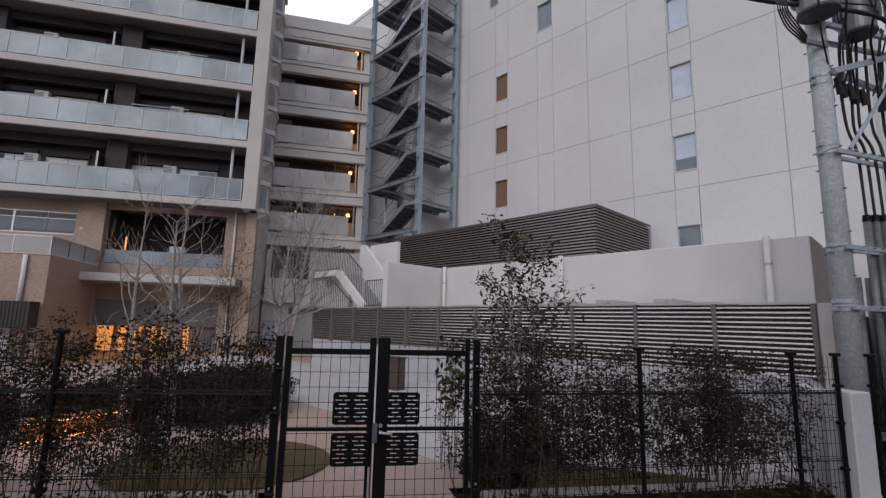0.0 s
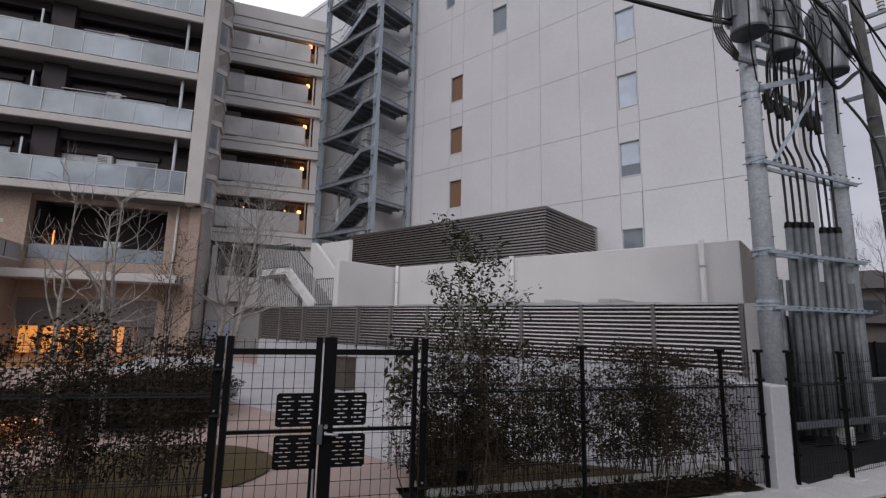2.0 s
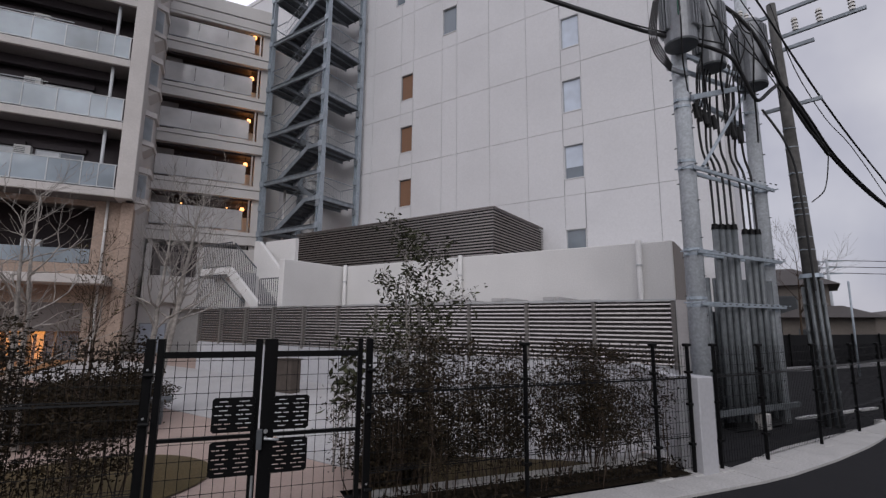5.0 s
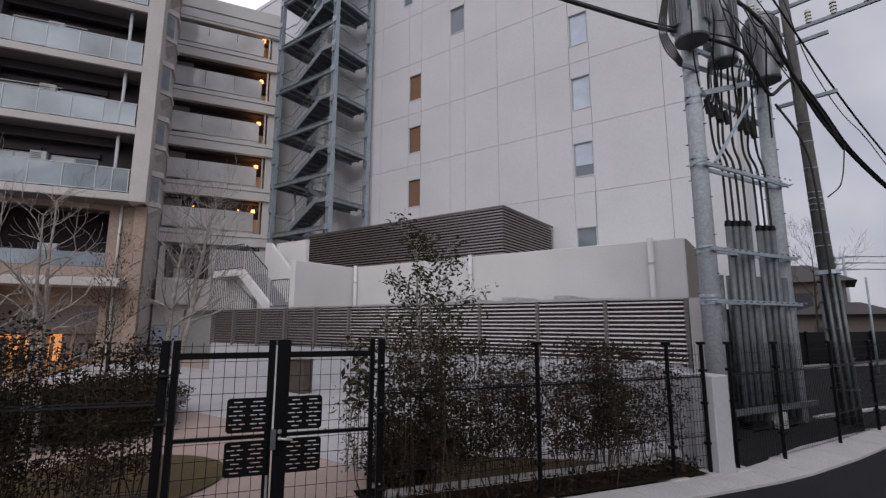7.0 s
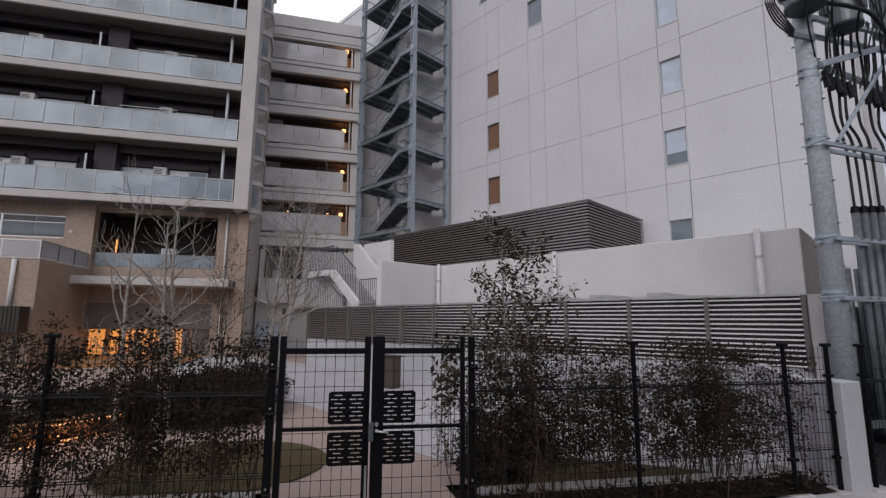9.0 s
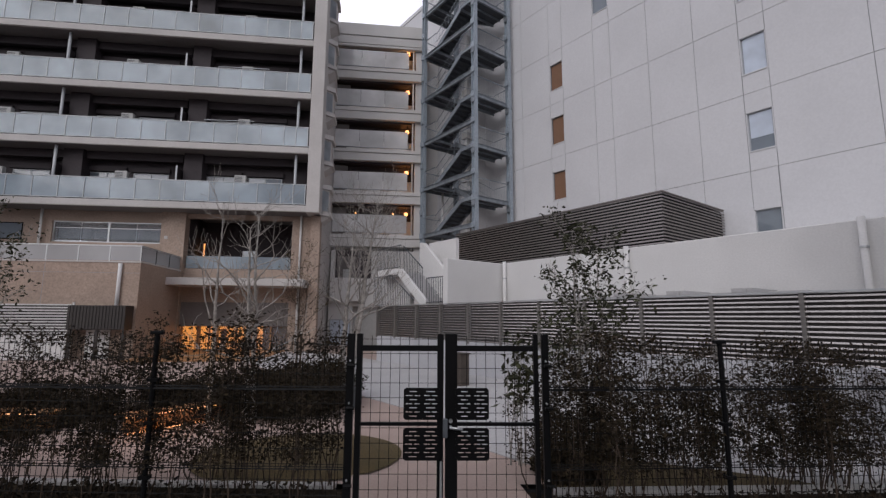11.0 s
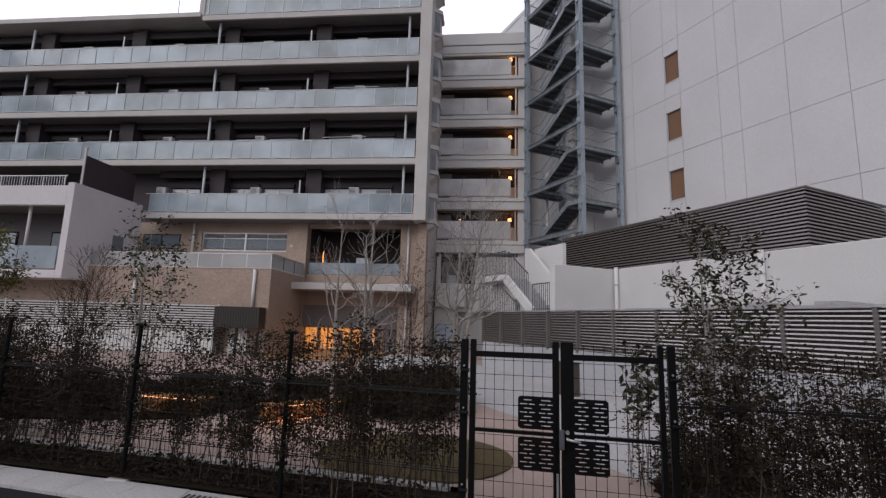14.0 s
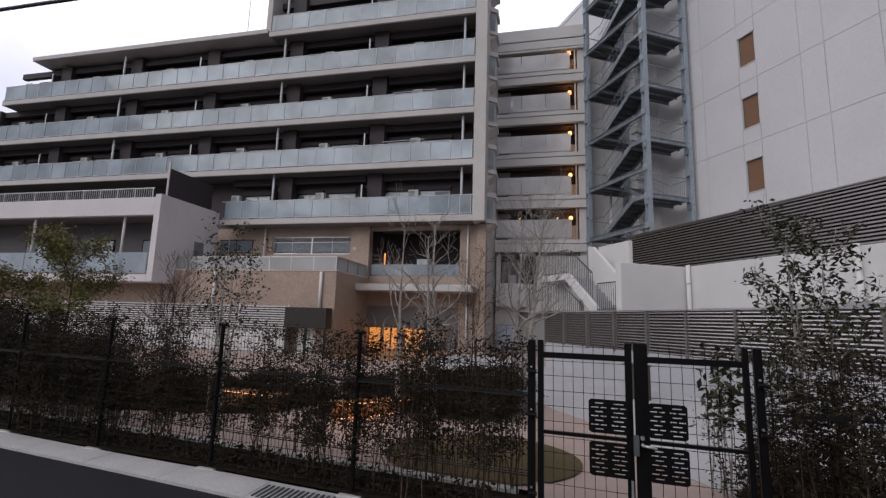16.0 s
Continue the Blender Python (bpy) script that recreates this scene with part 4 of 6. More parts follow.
part("white_pipe", tube(bmesh.new(), (-23.9, 18.2, 3.8), (-23.9, 18.2, 11.4), 0.08, n=10), M["white"], stair, smooth=True)
for k in range(5):
    du = part("wall_duct", boxes((-23.2, -22.95, 19.45, 19.75, 7.0 + 2.975 * k, 9.0 + 2.975 * k)), M["white"], stair, "white wall duct behind the stair", bevel=0.02)
    part("outlet", boxes((-23.25, -22.75, 19.3, 19.75, 7.5 + 2.975 * k, 7.9 + 2.975 * k)), M["slab"], du)
    for u, w in ((U1, W0), (U1, W1)):
        zz = 7.75 + 2.975 * k
        part("splice_plate", boxes((u - 0.15, u + 0.15, w - 0.147, w - 0.132, zz, zz + 0.3)), M["stair_steel"], stair)

# ---- podium, screens, stair ----
pod = thing("podium", "low white rendered podium block with drainpipes", "building", TM)
part("wall", boxes((-18.6, -1.87, 13.0, 19.8, 0, 3.82)), M["white"], pod, bevel=0.02)
# thin sheet added: its tan also holds the shadow on this side
part("side_cladding", boxes((-1.869, -1.84, 13.02, 19.79, 0, 3.79)), M["tan_shade"], pod, "tan side wall with its shadow in the colour")
part("left_wall", boxes((-13.42, -13.16, 10.25, 19.8, 0, 3.80)), M["white"], pod, bevel=0.02)
for u in (-13.03, -7.96, -2.64):
    dp = part("downpipe", tube(bmesh.new(), (u, 12.9, 0.0), (u, 12.9, 3.86), 0.07, n=12), M["white"], pod, "white plastic drainpipe", smooth=True)
    for z in (2.2, 3.2):
        part("bracket", tube(bmesh.new(), (u, 12.9, z), (u, 12.9, z + 0.05), 0.085, n=12), M["alu"], dp)
part("unit_cover", boxes((-11, -3.2, 11.2, 12.6, 0, 2.3)), M["apron"], pod, "low pale cover behind the screen")
for u in (-4.35, -5.75, -7.15, -8.55):
    part("cover_rib", boxes((u - 0.2, u + 0.2, 11.19, 12.6, 2.3, 2.385), (u + 0.05, u + 0.1, 11.15, 11.19, 2.2, 2.37)), M["apron"], pod)
pb = thing("plant_screen", "dark bronze louvered plant enclosure on the podium roof", "screen", TM)
U2, U3, W2, W3, ZB = -18.6, -7.85, 15.0, 19.7, 3.8
# black core stands for the shade seen between the slats
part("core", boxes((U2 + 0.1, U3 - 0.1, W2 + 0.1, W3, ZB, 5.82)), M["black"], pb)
nl = 19
for k in range(nl):
    z = ZB + 0.02 + k * (5.9 - ZB) / nl
    part("slat", blade(bmesh.new(), (U2, W2, z), (U3, W2, z), (0, -1), 0.058, 0.02, 0.004), M["louver_dark"], pb)
    part("slat", blade(bmesh.new(), (U3, W2, z), (U3, W3, z), (1, 0), 0.058, 0.02, 0.004), M["louver_dark"], pb)
part("cap", boxes((U2 - 0.01, U3 + 0.01, W2 - 0.01, W3, 5.88, 5.92)), M["louver_dark"], pb)

ls = thing("louver_screen", "bronze aluminium louver screen standing on a white wall", "screen", TM)
WL = 9.91
part("base_wall", boxes((-17.4, -1.5, WL + 0.02, WL + 0.22, 0, 1.0)), M["base_wall"], ls, "white rendered base wall")
for k in range(12):
    u = -1.53 - 1.45 * k if k < 11 else -17.4
    part("post", boxes((u - 0.035, u + 0.035, WL - 0.02, WL + 0.12, 0.95, 2.2)), M["louver_post"], ls)
for k in range(14):
    z = 1.02 + 0.084 * k
    part("slat", blade(bmesh.new(), (-17.4, WL, z), (-1.5, WL, z), (0, -1), 0.031, 0.011, 0.004), M["louver"], ls)
part("cap", boxes((-17.42, -1.48, WL - 0.03, WL + 0.1, 2.19, 2.22)), M["alu"], ls)
# near-black sheet put behind the blades as shade in the gaps
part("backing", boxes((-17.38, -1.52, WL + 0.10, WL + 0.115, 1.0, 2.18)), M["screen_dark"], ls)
part("end_panel", boxes((-1.47, -1.3, WL, WL + 0.15, 0.0, 2.2)), M["beige"], ls, "beige end panel")

gc = thing("garden_cabinet", "dark brown outdoor cabinet standing before the base wall", "cabinet", TM)
part("body", boxes((-10.4, -9.84, 8.1, 8.4, 0.0, 0.8)), M["wood_dark"], gc, bevel=0.01)
part("lid", boxes((-10.43, -9.81, 8.07, 8.43, 0.8, 0.83)), M["wood_dark"], gc)

# ground stair beside the podium
gs = thing("ground_stair", "white rendered outdoor stair with steel railings", "stair", TM)
bm = bmesh.new()
bar(bm, (-18.5, 10.5, 3.62), (-16.55, 10.5, 3.62), 0.14, 0.26)
bar(bm, (-16.6, 10.5, 3.58), (-14.7, 10.5, 2.15), 0.14, 0.34)
bar(bm, (-14.75, 10.5, 2.12), (-13.2, 10.5, 2.12), 0.14, 0.2)
part("front_stringer", bm, M["white"], gs, bevel=0.01)
for k in range(9):
    part("step", boxes((-16.5 + 0.2 * k, -16.28 + 0.2 * k, 10.57, 11.6, 3.3 - 0.16 * k, 3.46 - 0.16 * k)), M["apron"], gs)
part("landing", boxes((-18.5, -16.5, 10.57, 12.8, 3.42, 3.6)), M["apron"], gs)
bm = bmesh.new()
vs0 = [(-16.7, 4.9), (-16.4, 4.86), (-14.9, 3.55), (-14.9, 2.2), (-16.7, 2.6)]
lo, hi = [bm.verts.new((u, 11.5, z)) for u, z in vs0], [bm.verts.new((u, 11.66, z)) for u, z in vs0]
bm.faces.new(lo)
bm.faces.new(hi[::-1])
for k in range(5):
    bm.faces.new((lo[k], lo[(k + 1) % 5], hi[(k + 1) % 5], hi[k]))
part("upper_parapet", bm, M["white"], gs, bevel=0.01)
part("back_parapet", boxes((-17.1, -15.2, 12.3, 12.45, 2.0, 5.0)), M["white"], gs)


def railing(p, q, h, n, parent, mt):
    bm = bmesh.new()
    bar(bm, (p[0], p[1], p[2] + h), (q[0], q[1], q[2] + h), 0.035, 0.035)
    bar(bm, (p[0], p[1], p[2] + 0.05), (q[0], q[1], q[2] + 0.05), 0.025, 0.025)
    for j in range(n + 1):
        a = Vector(p).lerp(Vector(q), j / n)
        tube(bm, a, a + Vector((0, 0, h)), 0.012, n=5)
    return tagged(part("railing", bm, mt, parent), kind="stuff")


railing((-18.5, 10.5, 3.75), (-16.6, 10.5, 3.75), 0.95, 16, gs, M["tread"])
railing((-16.6, 10.62, 3.62), (-15.2, 10.62, 2.6), 1.05, 12, gs, M["tread"])
railing((-14.65, 10.42, 2.25), (-13.55, 10.42, 2.25), 0.95, 10, gs, M["tread"])
railing((-18.4, 10.3, 2.2), (-16.9, 10.3, 2.2), 1.25, 12, gs, M["tread"])
railing((-16.9, 10.3, 2.2), (-15.3, 10.3, 1.2), 1.2, 12, gs, M["tread"])
part("under_wall", boxes((-18.5, -16.6, 11.0, 11.2, 0, 3.42)), M["white"], gs)

# ---- mesh fence and gate ----
def ftop(x):
    return 1.585 - 0.0125 * x


def mesh_panel(parent, a, b, z0, za, zb, pitch=0.05, rows=()):
    """Welded wire between two points of the plan; za and zb are the top heights."""
    verts, faces = [], []
    a, b = Vector((*a, 0)), Vector((*b, 0))
    L = (b - a).length
    d = (b - a) / L
    s = Vector((-d.y, d.x, 0))

    def rod(p, q, r):
        ax = (q - p).normalized()
        e = s if abs(ax.z) > 0.5 else Vector((0, 0, 1))
        f = ax.cross(e).normalized()
        i = len(verts)
        for c in (p, q):
            for k in (0, 1, 2):
                t = k * math.tau / 3
                verts.append(c + e * (r * math.cos(t)) + f * (r * math.sin(t)))
        faces.extend([(i, i + 1, i + 4, i + 3), (i + 1, i + 2, i + 5, i + 4), (i + 2, i, i + 3, i + 5)])
    n = max(2, int(L / pitch))
    for j in range(n + 1):
        p = a + d * (L * j / n)
        rod(p + Vector((0, 0, z0)), p + Vector((0, 0, za + (zb - za) * j / n)), 0.0029)
    k = 0
    while True:
        h = z0 + 0.02 + 0.13 * k
        if h > min(za, zb) - 0.02:
            break
        rod(a + Vector((0, 0, h)), b + Vector((0, 0, h)), 0.003)
        k += 1
    for h, r in rows:
        rod(a + Vector((0, 0, h)) - s * 0.012, b + Vector((0, 0, h)) - s * 0.012, r)
    me = bpy.data.meshes.new("wire_mesh")
    me.from_pydata(verts, [], faces)
    me.materials.append(M["black"])
    ob = new("wire_mesh", me)
    ob.parent = parent
    return tagged(ob, kind="stuff")


fence = thing("mesh_fence", "black welded-mesh fence with slim capped posts along the street", "fence")
PL = [-15.6, -13.65, -11.7, -9.7, -7.71, -5.8, -3.92, -2.04, -0.29]
PR = [1.53, 3.17, 4.95, 5.5]
PF = [5.95, 6.88, 8.49, 10.07, 11.65, 13.3]
for run in (PL, PR, PF):
    for x in run:
        y, h = fl(x), ftop(x)
        if x in (-0.29, 1.53):
            continue
        p = part("post", tube(bmesh.new(), (x, y, -0.02), (x, y, h), 0.024, n=8), M["black"], fence)
        part("cap", boxes((x - 0.055, x + 0.055, y - 0.03, y + 0.03, h - 0.03, h + 0.005)), M["black"], p, bevel=0.008)
        for zz in (0.32, 0.78, 1.16):
            part("clip", boxes((x - 0.045, x + 0.045, y - 0.03, y + 0.03, zz, zz + 0.03)), M["black"], p)
        part("footing", boxes((x - 0.13, x + 0.13, y - 0.1, y + 0.14, -0.1, 0.012)), M["kerb"], p, "small concrete footing", bevel=0.01)
    for a, b in zip(run[:-1], run[1:]):
        mesh_panel(fence, (a, fl(a)), (b, fl(b)), 0.05, ftop(a) - 0.02, ftop(b) - 0.02, rows=((0.42, 0.006), (0.44, 0.004), (1.10, 0.010), (1.125, 0.006)))

GA = (-0.3, 4.86)
gate = thing("double_gate", "black double mesh gate with perforated lock plates, shut", "gate", pose(*GA, 0, 0, 0, math.degrees(math.atan2(4.66 - 4.86, 1.8))))
for s0, s1, nm in ((0.015, 0.078, "post"), (1.785, 1.845, "post")):
    p = part(nm, boxes((s0, s1, -0.028, 0.028, -0.02, 1.60)), M["black"], gate, bevel=0.006)
    for zz in (1.32, 0.95, 0.30):
        part("hinge", tube(bmesh.new(), ((s0 + s1) / 2 - 0.02, -0.06, zz), ((s0 + s1) / 2 + 0.05, -0.06, zz), 0.016, n=8), M["black"], p)
        part("bolt", tube(bmesh.new(), ((s0 + s1) / 2, -0.045, zz + 0.04), ((s0 + s1) / 2, -0.033, zz + 0.04), 0.009, n=8), M["alu"], p)
for s0, s1, st0, st1 in ((0.10, 0.89, 0.05, 0.055), (0.905, 1.75, 0.108, 0.04)):
    leaf = part("gate_leaf", boxes((s0, s0 + st0, -0.025, 0.025, 0.06, 1.60), (s1 - st1, s1, -0.025, 0.025, 0.06, 1.60), (s0 + st0, s1 - st1, -0.02, 0.02, 1.445, 1.495), (s0 + st0, s1 - st1, -0.018, 0.018, 0.792, 0.82), (s0 + st0, s1 - st1, -0.02, 0.02, 0.07, 0.12)), M["black"], gate)
    mesh_panel(leaf, (s0 + st0, 0), (s1 - st1, 0), 0.1, 1.58, 1.58, pitch=0.078)


def plate(x0, x1, z0, z1, parent):
    """Guard plate with round corners: seven rows of staggered slots, two to a row."""
    bm = bmesh.new()
    rows, w, rc = 7, x1 - x0, 0.03
    half = 0.0045
    mids = [z0 + 0.032 + (z1 - z0 - 0.064) * k / (rows - 1) for k in range(rows)]
    edges = [z0 + rc * 0.5] + [v for r in mids for v in (r - half, r + half)] + [z1 - rc * 0.5]
    for k in range(0, len(edges), 2):
        box(bm, x0, x1, -0.05, -0.042, edges[k], edges[k + 1])
    for lo_, hi_, f0, f1 in ((z0, z0 + rc * 0.5, 1, 0), (z1 - rc * 0.5, z1, 0, 1)):
        # rounded ends as two shrinking steps
        m_ = (lo_ + hi_) / 2
        box(bm, x0 + rc * (0.55 if f0 else 0.2), x1 - rc * (0.55 if f0 else 0.2), -0.05, -0.042, lo_, m_)
        box(bm, x0 + rc * (0.55 if f1 else 0.2), x1 - rc * (0.55 if f1 else 0.2), -0.05, -0.042, m_, hi_)
    for k, r in enumerate(mids):
        cuts = [(0.06, 0.24), (0.30, 0.44), (0.56, 0.72), (0.78, 0.95)] if k % 2 else [(0.16, 0.36), (0.62, 0.86)]
        xs = [x0] + [x0 + w * v for c in cuts for v in c] + [x1]
        for j in range(0, len(xs), 2):
            box(bm, xs[j], xs[j + 1], -0.05, -0.042, r - half, r + half)
    return part("lock_plate", bm, M["black"], parent)


for x0, x1 in ((0.535, 0.86), (1.0, 1.295)):
    for z0, z1 in ((0.85, 1.125), (0.508, 0.782)):
        plate(x0, x1, z0, z1, gate)
hd = part("handle_box", boxes((0.885, 0.93, -0.07, -0.03, 0.70, 0.86)), M["tread"], gate, bevel=0.005)
part("lever", tube(tube(bmesh.new(), (0.955, -0.03, 0.79), (0.955, -0.085, 0.79), 0.012, n=10), (0.955, -0.08, 0.79), (1.06, -0.08, 0.775), 0.010, n=10), M["alu"], hd, "bright metal lever handle", smooth=True)
part("lock", tube(bmesh.new(), (0.955, -0.03, 0.84), (0.955, -0.05, 0.84), 0.017, n=12), M["alu"], hd)
part("drop_bolt", tube(bmesh.new(), (0.87, -0.05, 0.03), (0.87, -0.05, 0.5), 0.011, n=8), M["alu"], gate)
# pillar and low wall take the shaded copy of the white render
pil = single("end_pillar", boxes((5.52, 5.80, 4.30, 4.60, -0.05, 1.12)), M["base_wall"], "white rendered wall pillar at the end of the hedge", "pillar", bevel=0.012)
bm = bmesh.new()
bar(bm, (5.66, 4.6, 0.53), (7.1, 6.7, 0.53), 0.18, 1.06)
prism(bs := bmesh.new(), [(5.7, 4.75), (7.1, 6.72), (8.6, 8.9), (8.6, 13), (5.7, 13)], -0.1, 0.004)
single("side_apron", bs, M["apron"], "pale concrete strip inside the low wall", "paving", "structure")
single("low_wall", bm, M["base_wall"], "low white garden wall running back from the pillar", "wall", "structure", bevel=0.01)

# ---- plants ----
def leaf_cloud(name, centres, size, rng, droop=0.3, aspect=0.42):
    """One mesh of folded leaves at the given places."""
    n = len(centres)
    v = np.zeros((n * 4, 3))
    c = np.array(centres)
    d = rng.normal(size=(n, 3))
    d[:, 2] = d[:, 2] * 0.6 - droop
    d /= np.linalg.norm(d, axis=1)[:, None]
    o = rng.normal(size=(n, 3))
    s = np.cross(d, o)
    s /= np.linalg.norm(s, axis=1)[:, None]
    up = np.cross(s, d)
    L = (size * rng.uniform(0.6, 1.25, n))[:, None]
    v[0::4], v[2::4] = c, c + d * L
    v[1::4], v[3::4] = c + d * L * 0.45 + s * L * aspect / 2 + up * L * 0.10, c + d * L * 0.45 - s * L * aspect / 2 + up * L * 0.10
    i = np.arange(n)[:, None] * 4
    faces = np.concatenate([i + [0, 1, 2], i + [0, 2, 3]])
    me = bpy.data.meshes.new(name)
    me.from_pydata(v.tolist(), [], faces.tolist())
    return me


def limbs(bm, p, d, length, r, depth, rng, tips, bend=0.25, kids=3, up=0.12, minr=0.0025):
    """A limb that bends and forks; its twigs' points go into tips."""
    steps = 4
    q, dv = Vector(p), Vector(d).normalized()
    for k in range(steps):
        nd = (dv + Vector(rng.normal(size=3)) * bend * 0.35 + Vector((0, 0, up * 0.3))).normalized()
        e = q + nd * (length / steps)
        ra, rb = r * (1 - 0.55 * k / steps), r * (1 - 0.55 * (k + 1) / steps)
        tube(bm, q, e, max(ra, minr), max(rb, minr), n=6 if r > 0.012 else 4, caps=False)
        q, dv = e, nd
        if depth <= 1:
            tips.append(tuple(q))
        if depth > 0 and k >= 1:
            for _ in range(kids if k == steps - 1 else max(1, kids - 2)):
                side = Vector(rng.normal(size=3))
                side = (side - dv * side.dot(dv)).normalized()
                nd2 = (dv * 0.75 + side * rng.uniform(0.45, 0.85) + Vector((0, 0, up))).normalized()
                limbs(bm, q, nd2, length * rng.uniform(0.5, 0.72), rb * 0.62, depth - 1, rng, tips, bend, kids, up, minr)


def tree(name, label, x, y, height, trunk_r, seed, stems=1, depth=2, bark="bark", leaf=None, leaf_n=0, leaf_size=0.1, spread=0.5, first=0.35, lean=(0, 0), kids=3, jitter=0.10, up=0.12, bend=0.25):
    rng = np.random.default_rng(seed)
    t = thing(name, label, "tree", pose(x, y, 0))
    tips = []
    for s in range(stems):
        bm = bmesh.new()
        ox, oy = (0.0, 0.0) if stems == 1 else (rng.normal() * 0.08, rng.normal() * 0.08)
        q, n = Vector((ox, oy, -0.03)), 9
        h = height * (1.0 if s == 0 else rng.uniform(0.7, 0.95))
        ang = rng.uniform(0, math.tau)
        out = 0.0 if stems == 1 else 0.16
        for k in range(n):
            e = q + Vector((lean[0] / n + out * math.cos(ang) / n * h * 0.4 + rng.normal() * 0.012 * h / 3, lean[1] / n + out * math.sin(ang) / n * h * 0.4 + rng.normal() * 0.012 * h / 3, h * 0.93 / n))
            f0, f1 = k / n, (k + 1) / n
            tube(bm, q, e, trunk_r * (1 - 0.85 * f0), trunk_r * (1 - 0.85 * f1), n=8, caps=False)
            q = e
            if f1 >= first:
                for _ in range(2 if k < n - 1 else 3):
                    a = rng.uniform(0, math.tau)
                    dd = Vector((math.cos(a), math.sin(a), rng.uniform(0.5, 1.1)))
                    limbs(bm, q, dd, spread * (1.15 - 0.6 * f1) * rng.uniform(0.7, 1.2), trunk_r * (1 - 0.8 * f1) * 0.5, depth, rng, tips, bend=bend, kids=kids, up=up)
        part("trunk", bm, M[bark], t, smooth=True)
    if leaf:
        tp = np.array(tips)
        c = tp[rng.integers(0, len(tp), leaf_n)] + rng.normal(size=(leaf_n, 3)) * jitter
        me = leaf_cloud("crown", c, leaf_size, rng)
        me.materials.append(M[leaf])
        ob = new("crown", me)
        ob.parent = t
    return t


tree("evergreen_tree", "slim evergreen tree with sparse glossy leaves behind the fence", 2.72, 6.46, 2.95, 0.034, 5, stems=3, depth=1, bark="bark", leaf="leaf", leaf_n=2300, leaf_size=0.08, spread=0.62, first=0.3, up=0.02, jitter=0.05, kids=3)
tree("evergreen_tree", "slim evergreen tree with small leaves beside the terrace", -5.8, 7.96, 3.45, 0.03, 8, stems=4, depth=1, leaf="leaf", leaf_n=1300, leaf_size=0.075, spread=0.62, first=0.4, up=0.08, jitter=0.06)
tree("olive_tree", "small yellowish-green tree at the garden's corner", -8.75, 7.35, 2.75, 0.04, 11, depth=2, bark="twig", leaf="leaf_olive", leaf_n=6500, leaf_size=0.066, spread=0.72, first=0.45, jitter=0.09)
tree("olive_tree", "small yellowish-green tree at the garden's corner", -10.6, 7.7, 2.3, 0.04, 12, depth=2, bark="twig", leaf="leaf_olive", leaf_n=5200, leaf_size=0.07, spread=0.7, first=0.4, jitter=0.08)
tree("young_tree", "thin many-stemmed sapling with large leaves beside the gate", 1.68, 6.25, 1.6, 0.011, 21, stems=7, depth=0, bark="bark", leaf="leaf", leaf_n=190, leaf_size=0.13, spread=0.2, first=0.5, jitter=0.05)
tree("bare_birch", "leafless young birch with pale bark", -2.86, 9.0, 3.75, 0.05, 31, depth=1, spread=1.0, first=0.28, kids=3, up=0.36, bend=0.8)
tree("bare_birch", "leafless young birch with pale bark and several stems", -2.16, 8.75, 3.85, 0.055, 32, stems=2, depth=1, spread=0.95, first=0.28, kids=3, up=0.4, bend=0.8)
tree("bare_birch", "leafless wide birch with pale forked limbs", -0.78, 10.9, 4.3, 0.075, 33, stems=3, depth=2, spread=1.15, first=0.35, kids=2, lean=(0.3, 0), up=0.42, bend=0.6)
tree("small_leafed_tree", "thin tree with a few small withered leaves", -1.5, 9.4, 3.0, 0.022, 36, stems=3, depth=1, bark="twig", leaf="leaf_dry", leaf_n=420, leaf_size=0.05, spread=0.6, first=0.4, up=0.2, jitter=0.05)
tree("bare_shrub", "leafless shrub with many thin brown stems", -8.0, 9.0, 2.9, 0.02, 34, stems=4, depth=2, bark="twig", spread=0.6, first=0.4, kids=2, up=0.3)

# hedge shrubs: six shapes, each set out several times
shapes = []
for v in range(6):
    rng = np.random.default_rng(100 + v)
    bm = bmesh.new()
    pts = []
    for s in range(6):
        q = Vector((rng.uniform(-0.34, 0.34), rng.uniform(-0.16, 0.16), -0.02))
        h = rng.uniform(1.0, 1.62)
        for k in range(6):
            e = q + Vector((rng.normal() * 0.035, rng.normal() * 0.03, h / 6))
            tube(bm, q, e, 0.0075 - 0.0009 * k, 0.0066 - 0.0009 * k, n=4, caps=False)
            q = e
            if k:
                for _ in range(3):
                    a = rng.uniform(0, math.tau)
                    tip = q + Vector((math.cos(a) * 0.17, math.sin(a) * 0.13, rng.uniform(0.02, 0.16)))
                    tube(bm, q, tip, 0.003, 0.0015, n=3, caps=False)
                    pts += [tuple(q.lerp(tip, f)) for f in (0.4, 0.7, 1.0)]
    stems = finish(bm, M["twig"], "stems")
    # leaves sit in clumps along some of the twigs
    full = rng.choice(len(pts), int(len(pts) * 0.7), replace=False)
    c = np.array(pts)[full[rng.integers(0, len(full), 1700)]] + rng.normal(size=(1700, 3)) * 0.05
    c = c[c[:, 2] > rng.uniform(0.06, 0.42, len(c))]
    me = leaf_cloud("foliage", c, 0.044, rng, droop=0.1, aspect=0.46)
    me.materials.append(M["leaf_dark"])
    shapes.append((stems, me))
mounds = []
